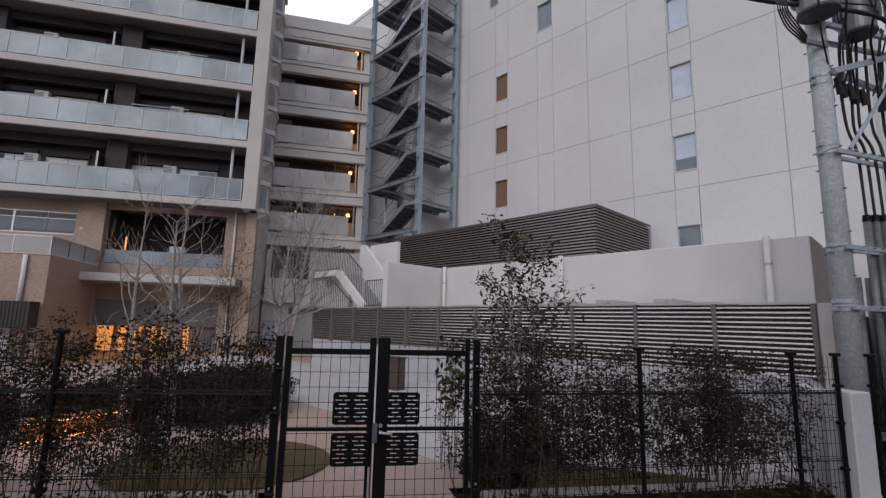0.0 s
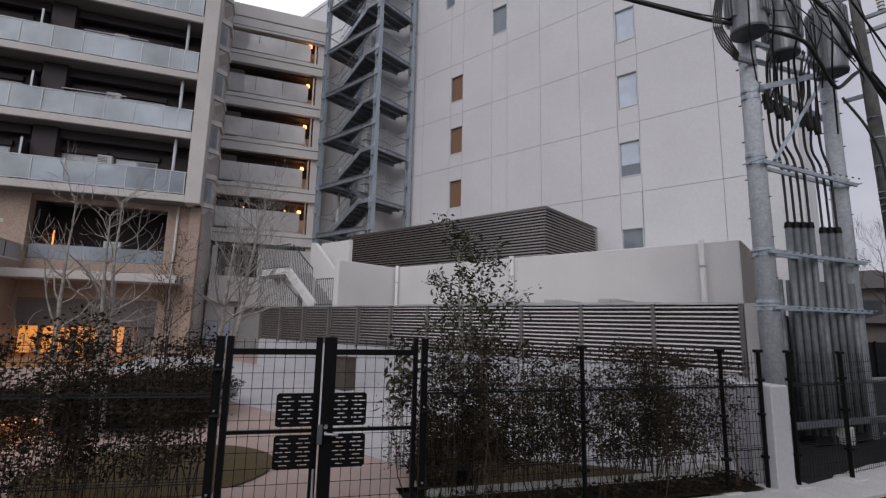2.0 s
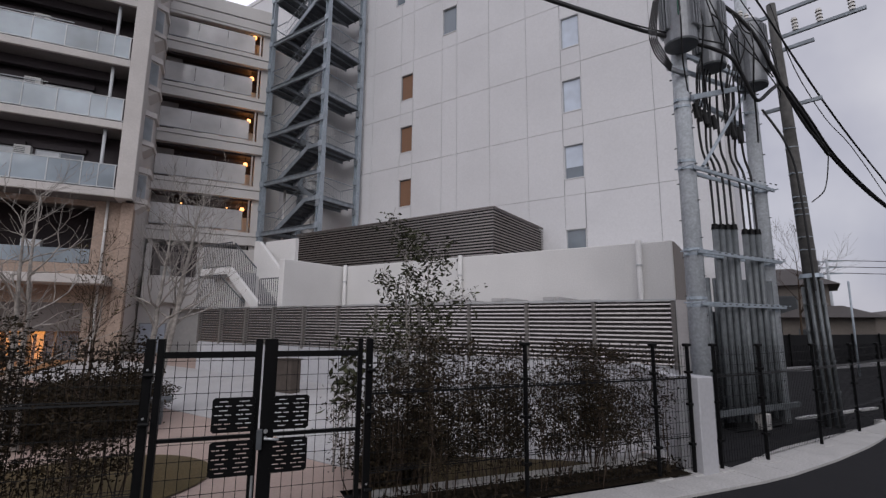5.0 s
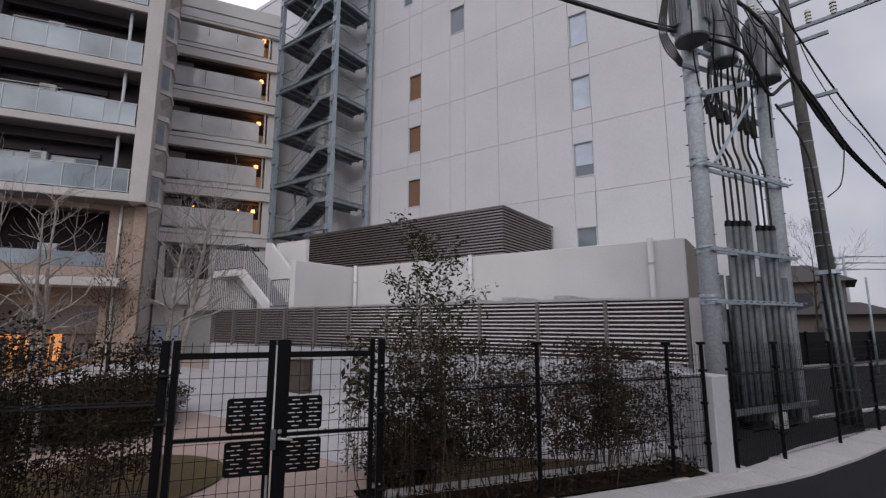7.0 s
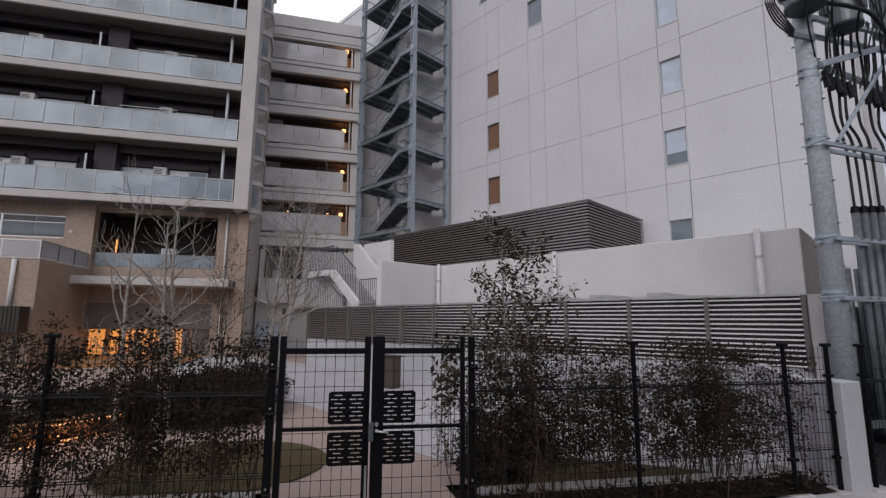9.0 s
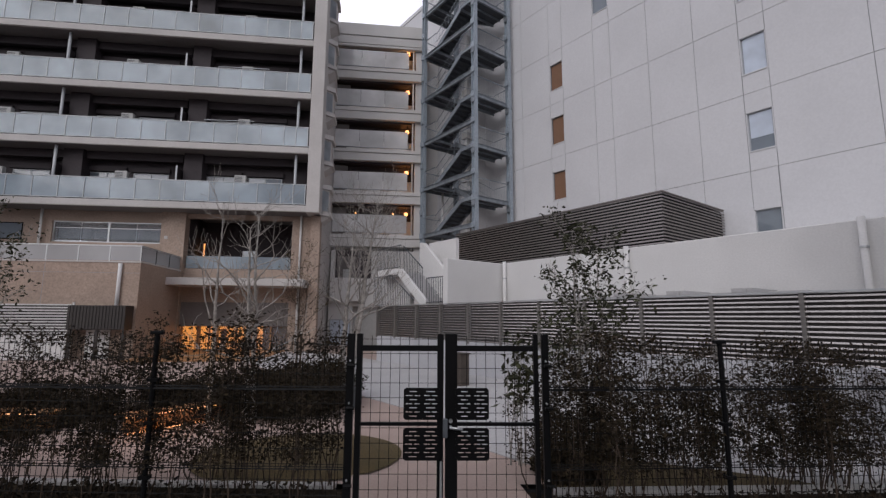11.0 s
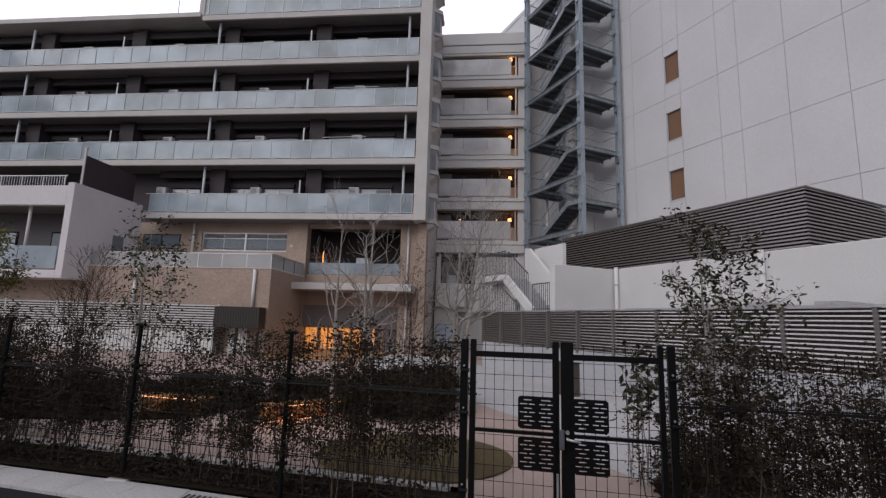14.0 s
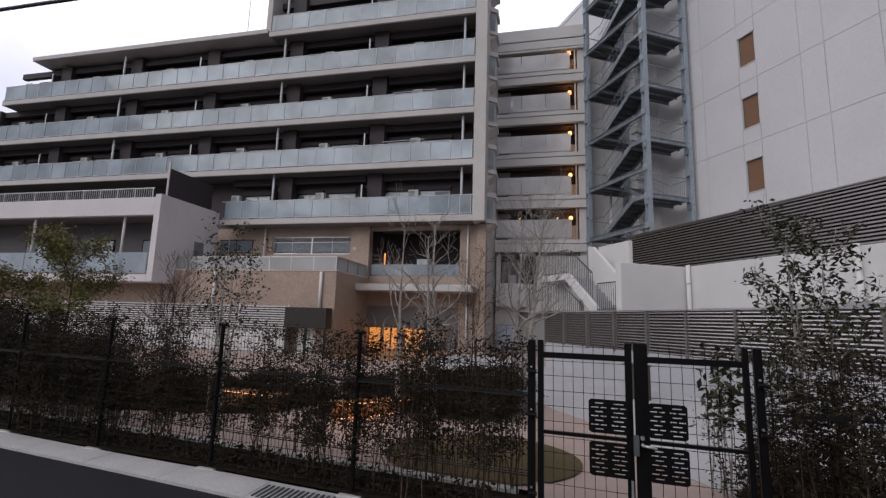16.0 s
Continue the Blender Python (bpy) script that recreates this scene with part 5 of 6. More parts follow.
for v in range(3):
    rng = np.random.default_rng(160 + v)
    bm = bmesh.new()
    for s in range(9):
        a, r = rng.uniform(0, math.tau), rng.uniform(0.02, 0.12)
        tube(bm, (r * math.cos(a), r * math.sin(a), -0.02), (3.2 * r * math.cos(a), 3.2 * r * math.sin(a), rng.uniform(0.5, 0.8)), 0.008, 0.003, n=4, caps=False)
    stems = finish(bm, M["twig"], "stems")
    d = rng.normal(size=(2600, 3))
    d /= np.linalg.norm(d, axis=1)[:, None]
    lump = 1 + 0.16 * np.sin(4 * np.arctan2(d[:, 1], d[:, 0]) + v) + 0.10 * np.sin(5 * d[:, 2] + 2 * v)
    c = d * (np.array((0.44, 0.44, 0.42)) * (rng.uniform(0.35, 1.0, 2600) ** 0.4 * lump)[:, None]) + np.array((0, 0, 0.44))
    me = leaf_cloud("foliage", c[c[:, 2] > 0.03], 0.055, rng, droop=0.0, aspect=0.5)
    me.materials.append(M["leaf_dark"])
    mounds.append((stems, me))
rng = np.random.default_rng(7)


def shrub(x, y, s, sz, name="hedge_shrub", label="dark evergreen hedge shrub with small leaves", kinds=shapes):
    t = thing(name, label, "shrub", pose(x, y, 0.0, 0, 0, rng.uniform(0, 360)), group="hedge along the fence")
    t.scale = (s, s, sz)
    for nm, me in zip(("stem", "foliage"), kinds[rng.integers(0, len(kinds))]):
        ob = new(nm, me)
        ob.parent = t
        tagged(ob, kind="stuff")


x = -13.5
while x < -0.5:
    shrub(x, fl(x) + rng.uniform(0.22, 0.45), rng.uniform(0.85, 1.1), rng.uniform(0.86, 1.06) * (1.0 if x > -8 else 1.08))
    if x < -6.4 or -3.6 < x < -0.6 and rng.random() < 0.6:
        shrub(x + 0.2, fl(x) + rng.uniform(0.75, 1.0), 1.1, rng.uniform(0.9, 1.08))
    if x < -7.4:
        shrub(x - 0.1, fl(x) + rng.uniform(1.15, 1.5), 1.15, rng.uniform(0.95, 1.15))
    x += rng.uniform(0.28, 0.38) if x < -6.5 else rng.uniform(0.29, 0.40)
x = 1.7
while x < 5.15:
    shrub(x, fl(x) + rng.uniform(0.22, 0.42), rng.uniform(0.85, 1.05), rng.uniform(0.86, 1.0))
    if x > 3.7 or x < 2.6 or rng.random() < 0.75:
        shrub(x + 0.15, fl(x) + rng.uniform(0.5, 0.75), rng.uniform(0.9, 1.0), rng.uniform(0.85, 0.98))
    x += rng.uniform(0.27, 0.36)
spots = [(-1.25 - 0.38 * (k % 4) + 0.1 * (k // 4), 9.1 + 0.45 * (k // 4), 1.05, 0.66 + 0.05 * (k % 3)) for k in range(20)]
spots += [(-3.2 - 0.5 * (k % 3), 9.9 + 0.6 * (k // 3), 1.1, 0.5) for k in range(9)]
spots += [(-10.4 - 0.6 * (k % 6), 8.3 + 0.65 * (k // 6), 1.2, 0.6 + 0.06 * (k % 3)) for k in range(18)]
spots += [(2.05, 5.75, 0.6, 0.42), (2.2, 6.1, 0.75, 0.5), (2.75, 6.3, 0.7, 0.45), (2.5, 6.55, 0.8, 0.6)]
spots += [(-5.4 - 0.6 * (k % 6), 9.0 + 0.6 * (k // 6), 1.2, 0.4 + 0.05 * (k % 2)) for k in range(18)]
for x, y, s, sz in spots:
    shrub(x + rng.uniform(-0.2, 0.2), y + rng.uniform(-0.25, 0.25), s * rng.uniform(0.8, 1.15), sz * rng.uniform(0.8, 1.5), "garden_shrub", "low rounded dark garden shrub", mounds)

rngc = np.random.default_rng(77)
for k, (x0, x1, y0, y1, n) in enumerate(((1.75, 2.35, 0.72, 1.35, 2600), (-8.0, -0.6, -0.02, 0.5, 3000), (1.6, 5.38, -0.02, 0.22, 800))):
    c = np.stack([rngc.uniform(x0, x1, n), np.zeros(n), rngc.uniform(0.02, 0.16, n)], 1)
    c[:, 1] = [fl(v) for v in c[:, 0]] + rngc.uniform(y0, y1, n)
    me = leaf_cloud("ground_cover", c, 0.07, rngc, droop=-0.2)
    me.materials.append(M["cover"])
    tagged(new("ground_cover", me), "low dark brownish ground cover in the bed", "ground cover", kind="stuff")

# garden edging, benches
ed = thing("garden_edging", "pale stone edging along the planting strip", "edging", kind="structure")
x = -13.0
while x < -0.9:
    part("edging_stone", boxes((0, 0.58, -0.06, 0.06, 0, 0.05)), M["kerb"], ed).matrix_local = pose(x, fl(x) + 0.75, 0, 0, 0, math.degrees(math.atan2(fl(x + 0.6) - fl(x), 0.6)))
    x += 0.6
for k in range(6):
    part("edging_stone", boxes((0, 0.58, -0.07, 0.07, 0, 0.06)), M["kerb"], ed).matrix_local = pose(1.75 + 0.59 * k, 5.2 - 0.046 * k, 0, 0, 0, -4.5)
for (ax, ay), (bx, by), h in (((-3.75, 8.15), (-2.5, 9.47), 0.27), ((-6.3, 8.62), (-5.0, 8.42), 0.3)):
    L = math.hypot(bx - ax, by - ay)
    bench = thing("garden_bench", "low slatted timber bench with warm light strips", "bench", pose(ax, ay, 0, 0, 0, math.degrees(math.atan2(by - ay, bx - ax))))
    for j in range(5):
        part("slat", boxes((0, L, 0.08 * j, 0.08 * j + 0.065, h - 0.035, h)), M["wood"], bench, bevel=0.005)
    part("front_board", boxes((0, L, 0.0, 0.025, 0.03, h - 0.04)), M["wood"], bench)
    part("light_strip", boxes((0.02, L - 0.02, -0.012, -0.001, h - 0.03, h - 0.015)), M["warm"], bench, "thin warm light strip")
    part("light_strip", boxes((0.02, L - 0.02, -0.03, -0.001, 0.012, 0.026)), M["warm"], bench, "thin warm light strip")
    for j in (0.1, L - 0.16):
        part("leg", boxes((j, j + 0.06, 0.03, 0.35, 0, h - 0.035)), M["wood"], bench)
sb = thing("stone_bench", "small dark garden bench near the gate path", "bench", pose(-1.15, 9.9, 0))
part("seat", boxes((0, 0.78, 0, 0.4, 0.36, 0.42)), M["tread"], sb, bevel=0.01)
part("leg", boxes((0.08, 0.16, 0.05, 0.35, 0, 0.36)), M["tread"], sb)
part("leg", boxes((0.58, 0.66, 0.05, 0.35, 0, 0.36)), M["tread"], sb)
# made-up fixture, kept tiny, for the fill light below
gl = thing("added_bench_lamp", "tiny made-up lamp added to warm the bench", "lamp", pose(-3.35, 8.45, 0))
part("stake", tube(bmesh.new(), (0, 0, 0), (0, 0, 0.1), 0.02, n=8), M["black"], gl)
part("lens", tube(bmesh.new(), (0, 0, 0.1), (0, 0, 0.12), 0.015, n=10), M["warm"], gl)
# fill light added to give the bench its orange glow
pl = new("bench_fill_light", bpy.data.lights.new("bench_fill_light", "POINT"))
pl.data.energy, pl.data.color, pl.data.shadow_soft_size = 5.0, (1.0, 0.42, 0.1), 0.1
pl.location = (-3.3, 8.25, 0.45)

# ---- utility poles with transformers ----
def utility_pole(x, y, top, r0, r1, material, label, bands=(), bh=0.05):
    t = thing("utility_pole", label, "pole", pose(x, y, 0), group="utility poles")
    part("shaft", tube(bmesh.new(), (0, 0, -0.1), (0, 0, top), r0, r1, n=20), M[material], t, smooth=True)
    for z in bands:
        r = r0 + (r1 - r0) * z / top
        part("band", tube(bmesh.new(), (0, 0, z), (0, 0, z + bh), r + 0.008, n=20), M["galv"], t)
        part("lug", boxes((-r - 0.06, -r + 0.01, -0.03, 0.03, z, z + bh)), M["galv"], t)
    return t


P1, P2, P3 = (7.56, 5.71), (10.05, 5.95), (10.5, 5.44)
a = utility_pole(*P1, 10.5, 0.165, 0.11, "pole", "grey concrete utility pole carrying transformers", (2.05, 2.17, 2.92, 3.0, 4.45, 4.58, 5.6, 5.72, 6.3))
b = utility_pole(*P2, 10.8, 0.165, 0.105, "pole", "grey concrete utility pole carrying transformers", (2.0, 2.1, 2.9, 4.4, 6.1))
c = utility_pole(*P3, 8.55, 0.15, 0.085, "pole_dark", "dark weathered utility pole with conduits strapped on", (3.2, 3.45, 3.9, 4.02, 4.14, 4.26, 4.75, 5.3, 5.7), 0.014)
c.matrix_world = pose(10.545, 5.34, 0, -1.48, -0.67, 0)
for k in range(26):
    for t, r0 in ((a, 0.16), (b, 0.155)):
        an = 2.4 if k % 2 else 4.9
        z = 1.9 + 0.33 * k
        if z < 9:
            part("step_bolt_hole", boxes((r0 * math.cos(an) - 0.015, r0 * math.cos(an) + 0.015, r0 * math.sin(an) - 0.02, r0 * math.sin(an) + 0.02, z, z + 0.012)), M["tread"], t)


def transformer(x, y, z, r, h, label):
    t = thing("transformer", label, "transformer", pose(x, y, z), group="pole transformers")
    part("tank", tube(bmesh.new(), (0, 0, 0.04), (0, 0, h), r, n=28), M["trafo"], t, smooth=False)
    part("base_rim", tube(bmesh.new(), (0, 0, 0), (0, 0, 0.035), r * 1.02, r * 1.05, n=28), M["tread"], t)
    part("lid", tube(bmesh.new(), (0, 0, h), (0, 0, h + 0.08), r * 1.06, r * 0.9, n=28), M["trafo"], t)
    for k in range(32):
        an = k * math.tau / 32
        if abs(((an - 3.79 + math.pi) % math.tau) - math.pi) < 0.55:
            continue
        f = part("cooling_fin", boxes((r - 0.01, r + 0.07, -0.009, 0.009, 0.26, h - 0.08)), M["trafo"], t)
        f.matrix_local = pose(0, 0, 0, 0, 0, math.degrees(an))
    part("valve", boxes((-0.05, 0.05, -r - 0.06, -r, h * 0.5, h * 0.5 + 0.12)), M["tread"], t)
    for k in range(3):
        bm = bmesh.new()
        for j in range(4):
            tube(bm, (-0.2 + 0.2 * k, 0, h + 0.08 + 0.06 * j), (-0.2 + 0.2 * k, 0, h + 0.13 + 0.06 * j), 0.05, 0.03, n=10)
        part("bushing", bm, M["ceramic"], t)
    return t


transformer(7.28, 5.44, 6.62, 0.265, 1.3, "grey finned transformer can on the pole")
transformer(8.25, 5.55, 6.50, 0.235, 1.3, "grey finned transformer can between the poles")
transformer(9.5, 5.55, 6.42, 0.25, 1.3, "grey finned transformer can on the far pole")
rack = thing("pole_rack", "galvanised cross beams and braces joining the poles", "bracket")
for z in (2.10, 2.98, 4.45):
    bm = bmesh.new()
    for dy in (-0.2, 0.0):
        bar(bm, (P1[0] - 0.12, P1[1] + dy, z), (P2[0] + 0.16, P2[1] + dy, z), 0.035, 0.065)
    beam = part("beam", bm, M["galv"], rack)
    for j in range(12):
        bx = P1[0] + 0.35 + 0.17 * j
        part("slot", boxes((bx, bx + 0.07, P1[1] - 0.2 - 0.0195, P1[1] - 0.2 - 0.0176, z - 0.012, z + 0.012)), M["tread"], beam)
    for px_, py_ in (P1, P2):
        for sx in (-0.19, 0.19):
            part("u_bolt", tube(bmesh.new(), (px_ + sx, py_ - 0.27, z + 0.02), (px_ + sx, py_ + 0.1, z + 0.02), 0.012, n=6), M["galv"], beam)
part("beam", bar(bmesh.new(), (6.0 + 1.5, 5.55, 0.32), (10.3, 5.75, 0.28), 0.08, 0.09), M["conduit"], rack)
part("beam", bar(bmesh.new(), (P1[0], P1[1] - 0.2, 5.75), (P2[0] + 0.1, P2[1] - 0.2, 6.75), 0.06, 0.09), M["galv"], rack)
part("beam", bar(bmesh.new(), (P1[0] + 0.3, P1[1] + 0.3, 6.2), (P2[0] + 0.2, P2[1] + 0.2, 5.9), 0.06, 0.09), M["galv"], rack)
part("brace", tube(bmesh.new(), (P1[0] + 0.15, P1[1] - 0.2, 4.5), (P2[0] - 0.4, P2[1] - 0.2, 6.5), 0.03, n=8), M["galv"], rack)
part("arm", boxes((P1[0] - 0.52, P1[0], P1[1] - 0.17, P1[1] - 0.12, 6.18, 6.25)), M["trafo"], rack)
part("transformer_bed", boxes((P1[0] + 0.05, P2[0] + 0.1, P1[1] - 0.1, P1[1] - 0.04, 6.62, 6.69), (P1[0] + 0.05, P2[0] + 0.1, P1[1] + 0.28, P1[1] + 0.34, 6.62, 6.69)), M["galv"], rack)
# conduits with cables entering at the top
con = thing("cable_conduits", "bank of galvanised conduits with black cables entering their tops", "conduit")
for i, (x, y, zt) in enumerate([(8.42 + 0.115 * k, 5.86 - 0.045 * k, 3.5) for k in range(4)] + [(9.28 + 0.12 * k, 5.84 - 0.045 * k, 3.48) for k in range(3)]):
    p = part("conduit", tube(bmesh.new(), (x, y, -0.05), (x, y, zt), 0.055, n=12), M["conduit"], con, smooth=True)
    part("cap", tube(bmesh.new(), (x, y, zt), (x, y, zt + 0.1), 0.065, 0.05, n=12), M["black"], p)
    wire("cable", [(x, y, zt), (x - 0.02, y, zt + 1.2), (x - 0.12 - 0.05 * (i % 3), y + 0.05, 5.0), (x - 0.25 + 0.05 * (i % 2), y, 5.55), (x - 0.3, y - 0.1, 6.5), (x - 0.2, y - 0.1, 6.9)], 0.022, M["cable"], con)
for k in range(9):
    part("conduit", tube(bmesh.new(), (8.0 + 0.235 * k, 6.0 - 0.02 * k, -0.05), (8.0 + 0.235 * k, 6.0 - 0.02 * k, 2.6 if k % 3 else 2.05), 0.058, n=12), M["conduit"], con, smooth=True)
part("back_sheet", boxes((7.95, 9.95, 6.16, 6.2, 0.0, 2.0)), M["sheet"], con, "ribbed grey steel sheet")
for k in range(22):
    part("sheet_rib", boxes((7.96 + 0.09 * k, 7.99 + 0.09 * k, 6.145, 6.16, 0.0, 2.0)), M["sheet"], con)
for x0, x1 in ((8.35, 8.9), (9.2, 9.62)):
    part("sleeve", boxes((x0, x1, 5.68, 5.95, -0.06, 0.09)), M["black"], con, "black sleeve round the conduits' feet", bevel=0.03)
part("foot_block", boxes((8.95, 9.15, 5.6, 5.8, -0.06, 0.22)), M["kerb"], con, "small pale concrete block", bevel=0.015)
for k in range(10):
    x0, z0 = (8.0 + 0.13 * k, 5.55 - 0.03 * k) if k < 5 else (8.95 + 0.1 * (k - 5), 5.5 - 0.02 * k)
    part("splice", tube(bmesh.new(), (x0, 5.74 + 0.05 * (k % 2), z0), (x0 - 0.1, 5.72, z0 + 0.26), 0.055, 0.04, n=8), M["cable"], con)
for k, (da, zt) in enumerate(((-1.25, 2.5), (-0.35, 2.66), (0.3, 2.66), (0.95, 2.6))):
    wx, wy = 0.165 * math.cos(da - 2.66), 0.165 * math.sin(da - 2.66)
    part("conduit", tube(bmesh.new(), (wx, wy, -0.1), (wx, wy, zt), 0.032, n=10), M["conduit"], c, "galvanised conduit", smooth=True)
for z in (0.55, 1.1, 1.65, 2.15):
    part("strap", tube(bmesh.new(), (0, 0, z), (0, 0, z + 0.012), 0.196, n=18), M["conduit"], c)
part("collar", tube(bmesh.new(), (0, 0, 2.66), (0, 0, 2.74), 0.205, 0.18, n=18), M["galv"], c)
for z, L0, L1, dy in ((8.3, 0.5, 0.95, 0.0), (7.74, 0.35, 1.45, 0.12), (7.45, 0.1, 0.62, 0.0), (6.2, 0.4, 0.6, 0.0)):
    # cross arms stand across the street; darker steel paints galvanised arms against the light
    part("cross_arm", bar(bmesh.new(), (-L0 * 0.35, L0 * 0.93, z), (L1 * 0.35, -L1 * 0.93, z), 0.06, 0.07), M["stair_steel"], c)
for s in (-0.2, 0.35, 0.75, 1.25):
    bm = bmesh.new()
    for j in range(4):
        tube(bm, (s * 0.35, -s * 0.93, 7.78 + 0.075 * j), (s * 0.35, -s * 0.93, 7.84 + 0.075 * j), 0.06, 0.04, n=10)
    part("insulator", bm, M["ceramic"], c)
# cables: the heavy bundle, spans to either side and loose loops
G = "overhead cables"
wire("overhead_cable", [(-32, 8.03, 8.83), (-11.2, 7.03, 7.92), (-4.0, 6.73, 7.55), (4.7, 6.27, 7.36), (6.67, 5.72, 6.96), (7.9, 5.1, 6.66)], 0.014, M["cable"], label="thin black messenger wire over the cable bundle", category="cable", group=G)
wire("overhead_cable", [(9.78, 5.1, 6.3), (10.26, 5.02, 5.75), (11.14, 5.1, 5.17), (13.27, 5.23, 4.42), (30, 8.4, 4.1)], 0.022, M["cable"], label="black cable lashed under the telephone bundle", category="cable", group=G)
wire("overhead_cable", [(-32, 8.0, 8.75), (-11.2, 7.0, 7.86), (-4.0, 6.7, 7.5), (4.7, 6.25, 7.3), (6.67, 5.71, 6.9)], 0.035, M["cable"], label="thick black overhead cable bundle", category="cable", group=G)
wire("overhead_cable", [(6.67, 5.71, 6.9), (8.1, 5.12, 6.57), (8.49, 5.15, 6.23), (8.93, 5.2, 5.79), (9.39, 5.18, 6.18), (9.78, 5.25, 6.4)], 0.034, M["cable"], label="thick black cable bundle looping between the poles", category="cable", group=G)
wire("overhead_cable", [(7.0, 6.2, 9.0), (8.88, 5.2, 7.55), (9.78, 5.2, 6.38), (10.26, 5.12, 5.87), (11.14, 5.2, 5.27), (13.27, 5.33, 4.5), (30, 8.5, 4.2)], 0.038, M["cable"], label="black telephone cable bundle", category="cable", group=G)
wire("overhead_cable", [(9.9, 5.25, 6.45), (10.3, 5.15, 5.7), (10.75, 5.1, 5.3), (11.2, 5.2, 5.2)], 0.03, M["cable"], label="slack black cable loop under the bundle", category="cable", group=G)
wire("overhead_cable", [(7.9, 5.5, 9.6), (9.24, 5.20, 8.07), (10.10, 5.20, 7.32), (11.13, 5.20, 6.48), (12.62, 5.30, 5.68), (30, 9.0, 3.9)], 0.02, M["cable"], label="black overhead cable passing the dark pole", category="cable", group=G)
wire("overhead_cable", [(10.01, 5.35, 8.28), (10.50, 5.30, 6.93), (11.55, 5.30, 6.01), (12.78, 5.40, 5.74), (30, 9.6, 3.5)], 0.010, M["cable"], label="thin black overhead wire", category="cable", group=G)
wire("overhead_cable", [(8.2, 5.6, 9.3), (8.82, 5.25, 7.93), (9.43, 5.20, 7.34), (9.59, 5.10, 6.45)], 0.012, M["cable"], label="thin black overhead wire", category="cable", group=G)
for k in range(5):
    x0 = 7.1 + 0.5 * k
    wire("loose_cable", [(x0, 5.3, 7.6 - 0.05 * (k % 3)), (x0 - 0.25 + 0.1 * (k % 4), 5.1, 6.9), (x0 + 0.05, 5.35, 6.3 + 0.1 * (k % 2)), (x0 + 0.5, 5.6, 5.9 + 0.12 * (k % 3)), (x0 + 0.75, 5.75, 5.4)], 0.013 + 0.003 * (k % 3), M["cable"], label="loose black cable loop among the transformers", category="cable", group="loose cables")
wire("loose_cable", [(7.06, 5.2, 8.0), (6.93, 5.2, 7.4), (6.96, 5.22, 7.0)], 0.014, M["green_cable"], label="thin green insulated cable beside the transformer", category="cable", group="loose cables")
for k in range(5):
    wire("loose_cable", [(6.46 + 0.03 * k, 5.3, 7.14 + 0.02 * k), (6.27 + 0.045 * k, 5.3, 6.47 + 0.0 * k), (6.42 + 0.04 * k, 5.3, 6.12 + 0.05 * k), (6.77 + 0.01 * k, 5.3, 5.95 + 0.03 * k)], 0.013, M["cable"], label="loose black cable loop beside the transformer", category="cable", group="loose cables")
rngw = np.random.default_rng(55)
for k in range(8):
    x0, x1 = rngw.uniform(7.3, 9.2), rngw.uniform(0.5, 1.4)
    z0, z1 = rngw.uniform(7.0, 8.3), rngw.uniform(5.9, 7.6)
    wire("loose_cable", [(x0, 5.3, z0), (x0 + 0.3 * x1, 5.15 + rngw.uniform(-0.1, 0.2), z0 * 0.6 + z1 * 0.4 - 0.3), (x0 + 0.7 * x1, 5.2, z1 * 0.7 + z0 * 0.3 - 0.35), (x0 + x1, 5.45, z1)], rngw.uniform(0.007, 0.014), M["cable"], label="thin black cable loop among the transformers", category="cable", group="loose cables")
for k in range(7):
    x0 = 7.95 + 0.09 * k if k < 4 else 8.8 + 0.1 * (k - 4)
    wire("loose_cable", [(x0 + 0.1, 5.6, 6.75), (x0 - 0.08, 5.62, 6.3), (x0 + 0.03, 5.7, 5.95), (x0 - 0.1, 5.74, 5.62)], 0.014, M["cable"], label="black cable dropping to the splices", category="cable", group="loose cables")
wire("loose_cable", [(9.76, 5.57, 6.02), (9.96, 5.35, 5.4), (10.19, 5.3, 4.86), (10.27, 5.28, 3.73), (10.3, 5.26, 2.4)], 0.022, M["cable"], label="black cable running down the dark pole", category="cable", group="loose cables")
wire("loose_cable", [(10.58, 5.28, 4.15), (10.8, 5.15, 4.35), (10.97, 5.15, 4.68), (11.18, 5.18, 5.2)], 0.012, M["cable"], label="thin drooping cable loop", category="cable", group="loose cables")

# ---- the far side: parking, dark fence, houses ----
fb = thing("far_fence", "long black board fence behind the parking area", "fence")
for k in range(14):
    part("board", boxes((15 + 2.6 * k, 17.55 + 2.6 * k, 12.5, 12.56, 0, 1.35)), M["black"], fb)
    part("post", boxes((14.95 + 2.6 * k, 15.03 + 2.6 * k, 12.44, 12.5, 0, 1.4)), M["black"], fb)
single("far_kerb", boxes((13.5, 60, 11.6, 11.8, -0.06, 0.10)), M["joint"], "grey kerb before the far fence", "kerb", "structure")
single("parking_line", boxes((10.6, 13.6, 5.9, 6.0, -0.06, -0.02)), M["line"], "white painted parking line", "road marking", "structure")


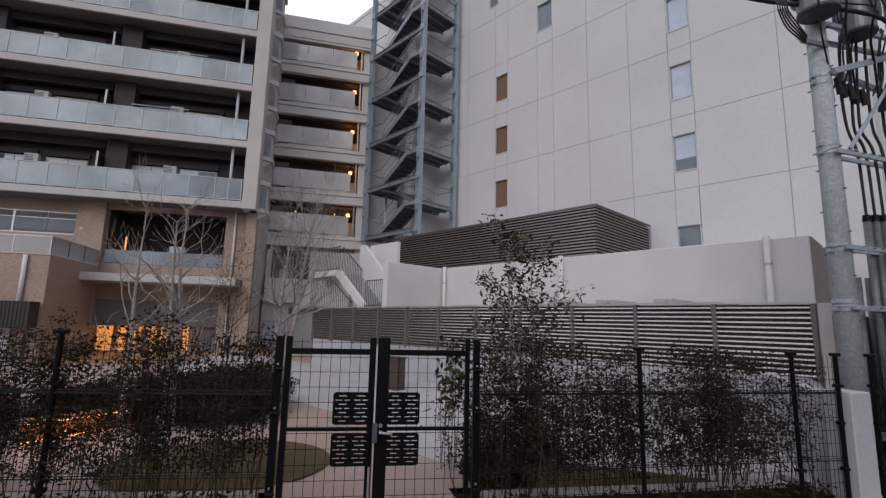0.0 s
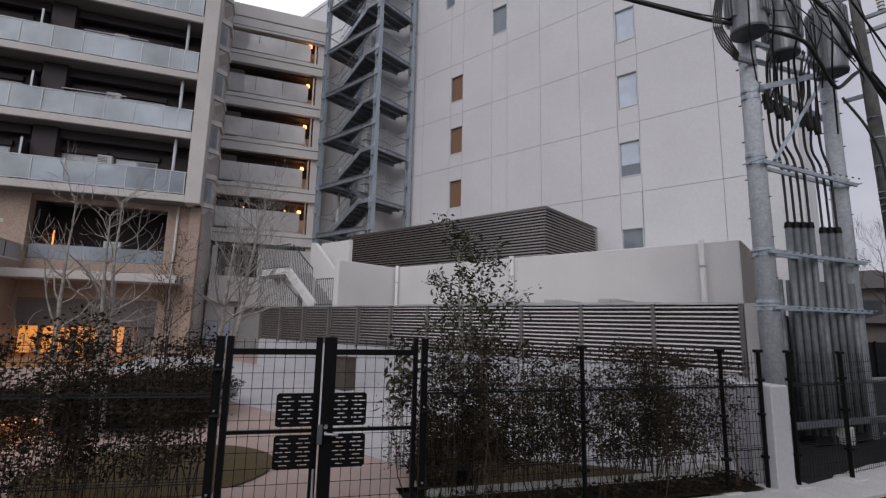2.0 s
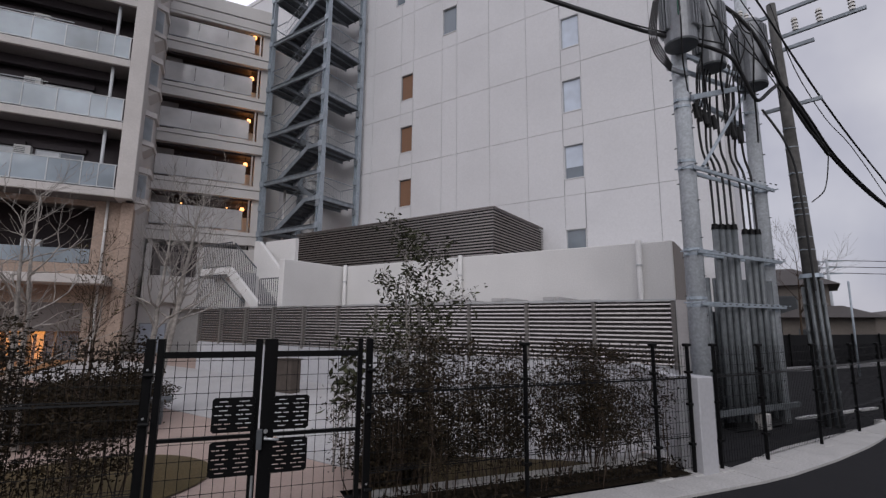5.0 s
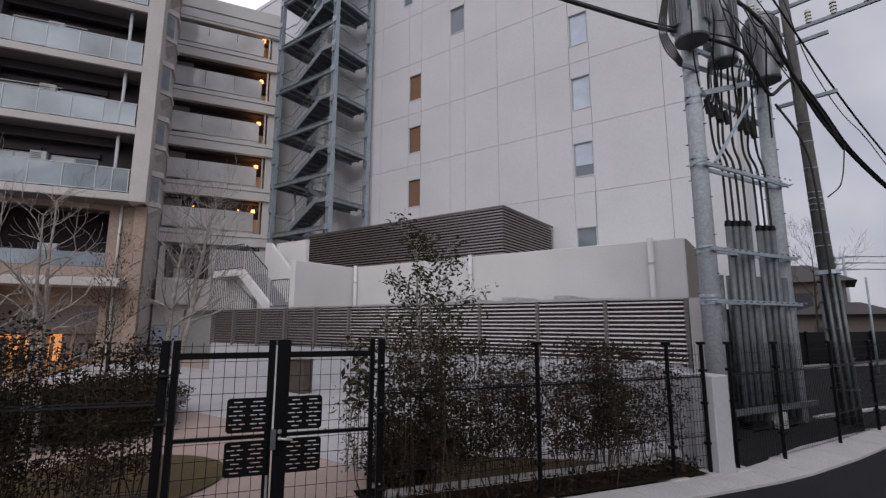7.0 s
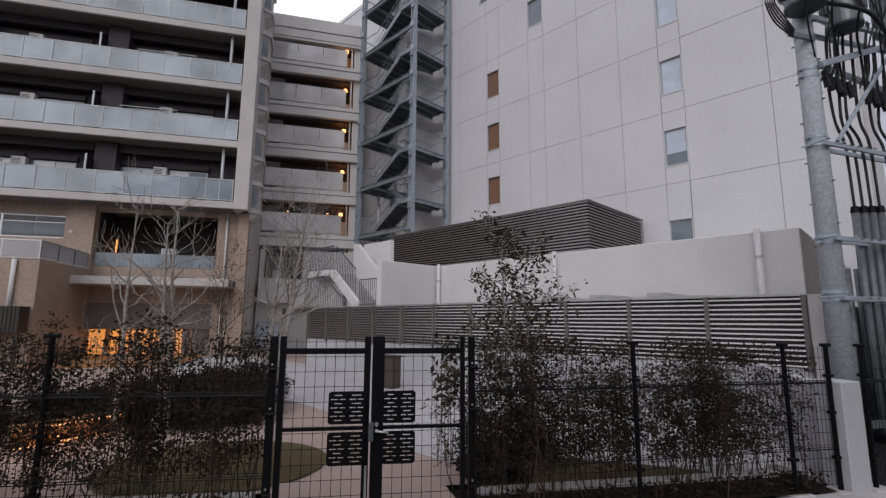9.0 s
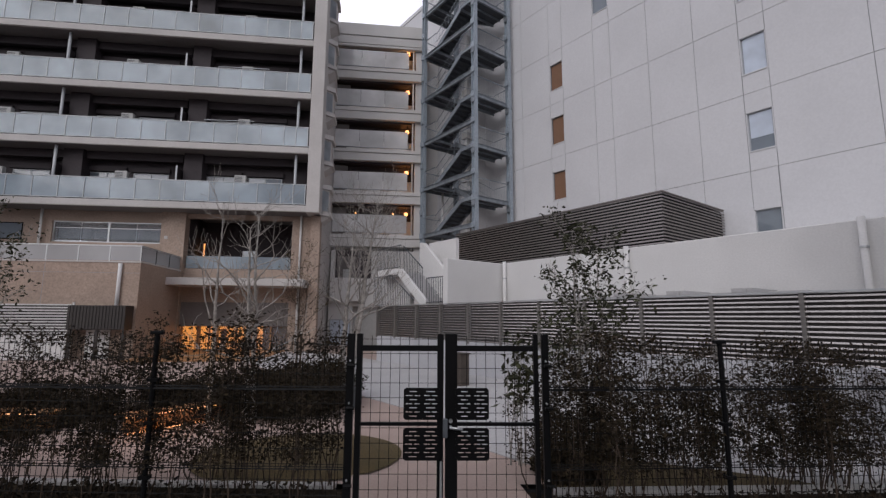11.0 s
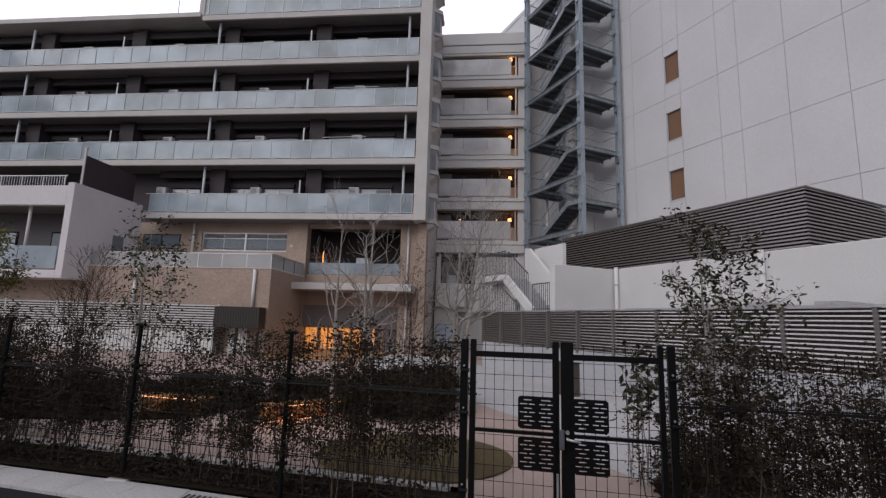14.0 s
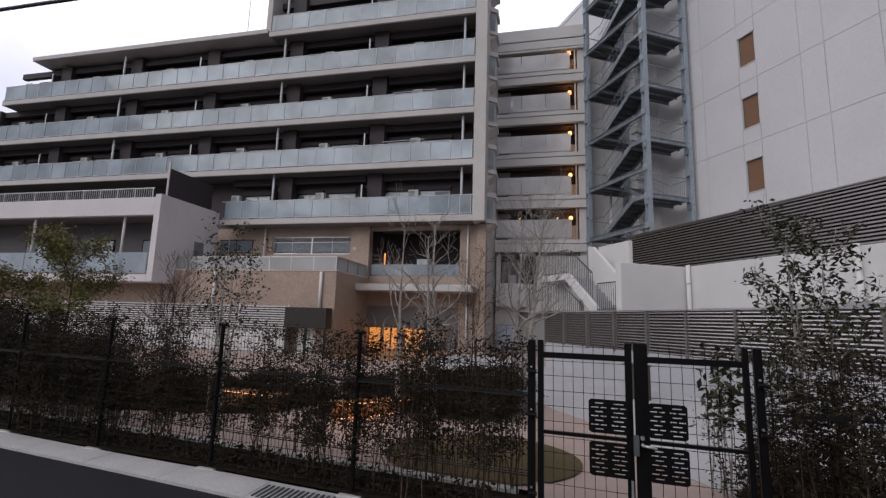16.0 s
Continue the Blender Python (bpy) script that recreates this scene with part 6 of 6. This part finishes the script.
def house(x, y, w, d, h, rise, label, turn):
    t = thing("house", label, "house", pose(x, y, 0, 0, 0, turn), group="houses beyond the fence")
    part("wall", boxes((0, w, 0, d, 0, h)), M["house"], t)
    bm = bmesh.new()
    o = 0.6
    e = [bm.verts.new(p) for p in ((-o, -o, h), (w + o, -o, h), (w + o, d + o, h), (-o, d + o, h))]
    r = [bm.verts.new(p) for p in ((w * 0.3, d / 2, h + rise), (w * 0.7, d / 2, h + rise))]
    for f in ((e[0], e[1], r[1], r[0]), (e[2], e[3], r[0], r[1]), (e[1], e[2], r[1]), (e[3], e[0], r[0]), (e[3], e[2], e[1], e[0])):
        bm.faces.new(f)
    part("roof", bm, M["roof"], t, "brown tiled hip roof")
    for k in range(max(1, int(w / 2.6))):
        wn_ = part("window", boxes((0.8 + 2.6 * k, 2.1 + 2.6 * k, -0.05, 0.0, max(h - 1.9, 0.6), h - 0.7)), M["tread"], t)
        part("pane", boxes((0.88 + 2.6 * k, 2.02 + 2.6 * k, -0.06, -0.045, max(h - 1.82, 0.68), h - 0.78)), M["window_dim"], wn_)
    wl_ = part("window", boxes((-0.05, 0.0, 1.2, 2.4, h - 1.7, h - 0.8)), M["tread"], t)
    part("pane", boxes((-0.06, -0.045, 1.28, 2.32, h - 1.62, h - 0.88)), M["window_dim"], wl_)
    return t


house(33.7, 22.9, 6.4, 7, 4.45, 1.5, "two-storey tan house with a dark hip roof", -64.5)
house(31.9, 17.7, 4.3, 4, 2.25, 0.75, "low tan house with a dark hip roof", -64.5)
house(56.5, 25.5, 14, 8, 2.7, 0.7, "distant tan house with a low dark roof", -64.5)
house(-64, 18, 10, 9, 5.2, 2.0, "distant tan house with a brown roof", 12)
tree("bare_tree", "leafless street tree before the far house", 24.5, 12.9, 5.6, 0.07, 41, depth=2, bark="twig", spread=1.8, first=0.35, up=0.3)
fp = utility_pole(44.6, 20.8, 7.1, 0.15, 0.10, "pole", "distant grey utility pole")
for z in (6.9, 6.4, 5.9):
    part("cross_arm", bar(bmesh.new(), (-0.35, 0.85, z), (0.35, -0.85, z), 0.09, 0.1), M["galv"], fp)
    part("fitting", boxes((-0.5, -0.2, 0.4, 0.8, z - 0.25, z + 0.1)), M["trafo"], fp)
    wire("overhead_cable", [(44.6, 20.8, z + 0.1), (50, 14, z - 0.5), (58, 4, z)], 0.03, M["cable"], label="thin far overhead wire", category="cable", group=G)
sp = single("thin_pole", tube(bmesh.new(), (21.8, 9.7, -0.06), (21.8, 9.7, 3.44), 0.035, n=10), M["galv"], "slim pale grey metal post by the parking", "pole", smooth=True)
# street behind the camera: plain fronts that close the view
bh = thing("street_front", "plain pale house fronts across the street", "building")
part("wall", boxes((-40, 45, -16.5, -16, 0, 6)), M["house"], bh)
part("roof", boxes((-40.5, 45.5, -22, -15.6, 6, 6.4)), M["roof"], bh)
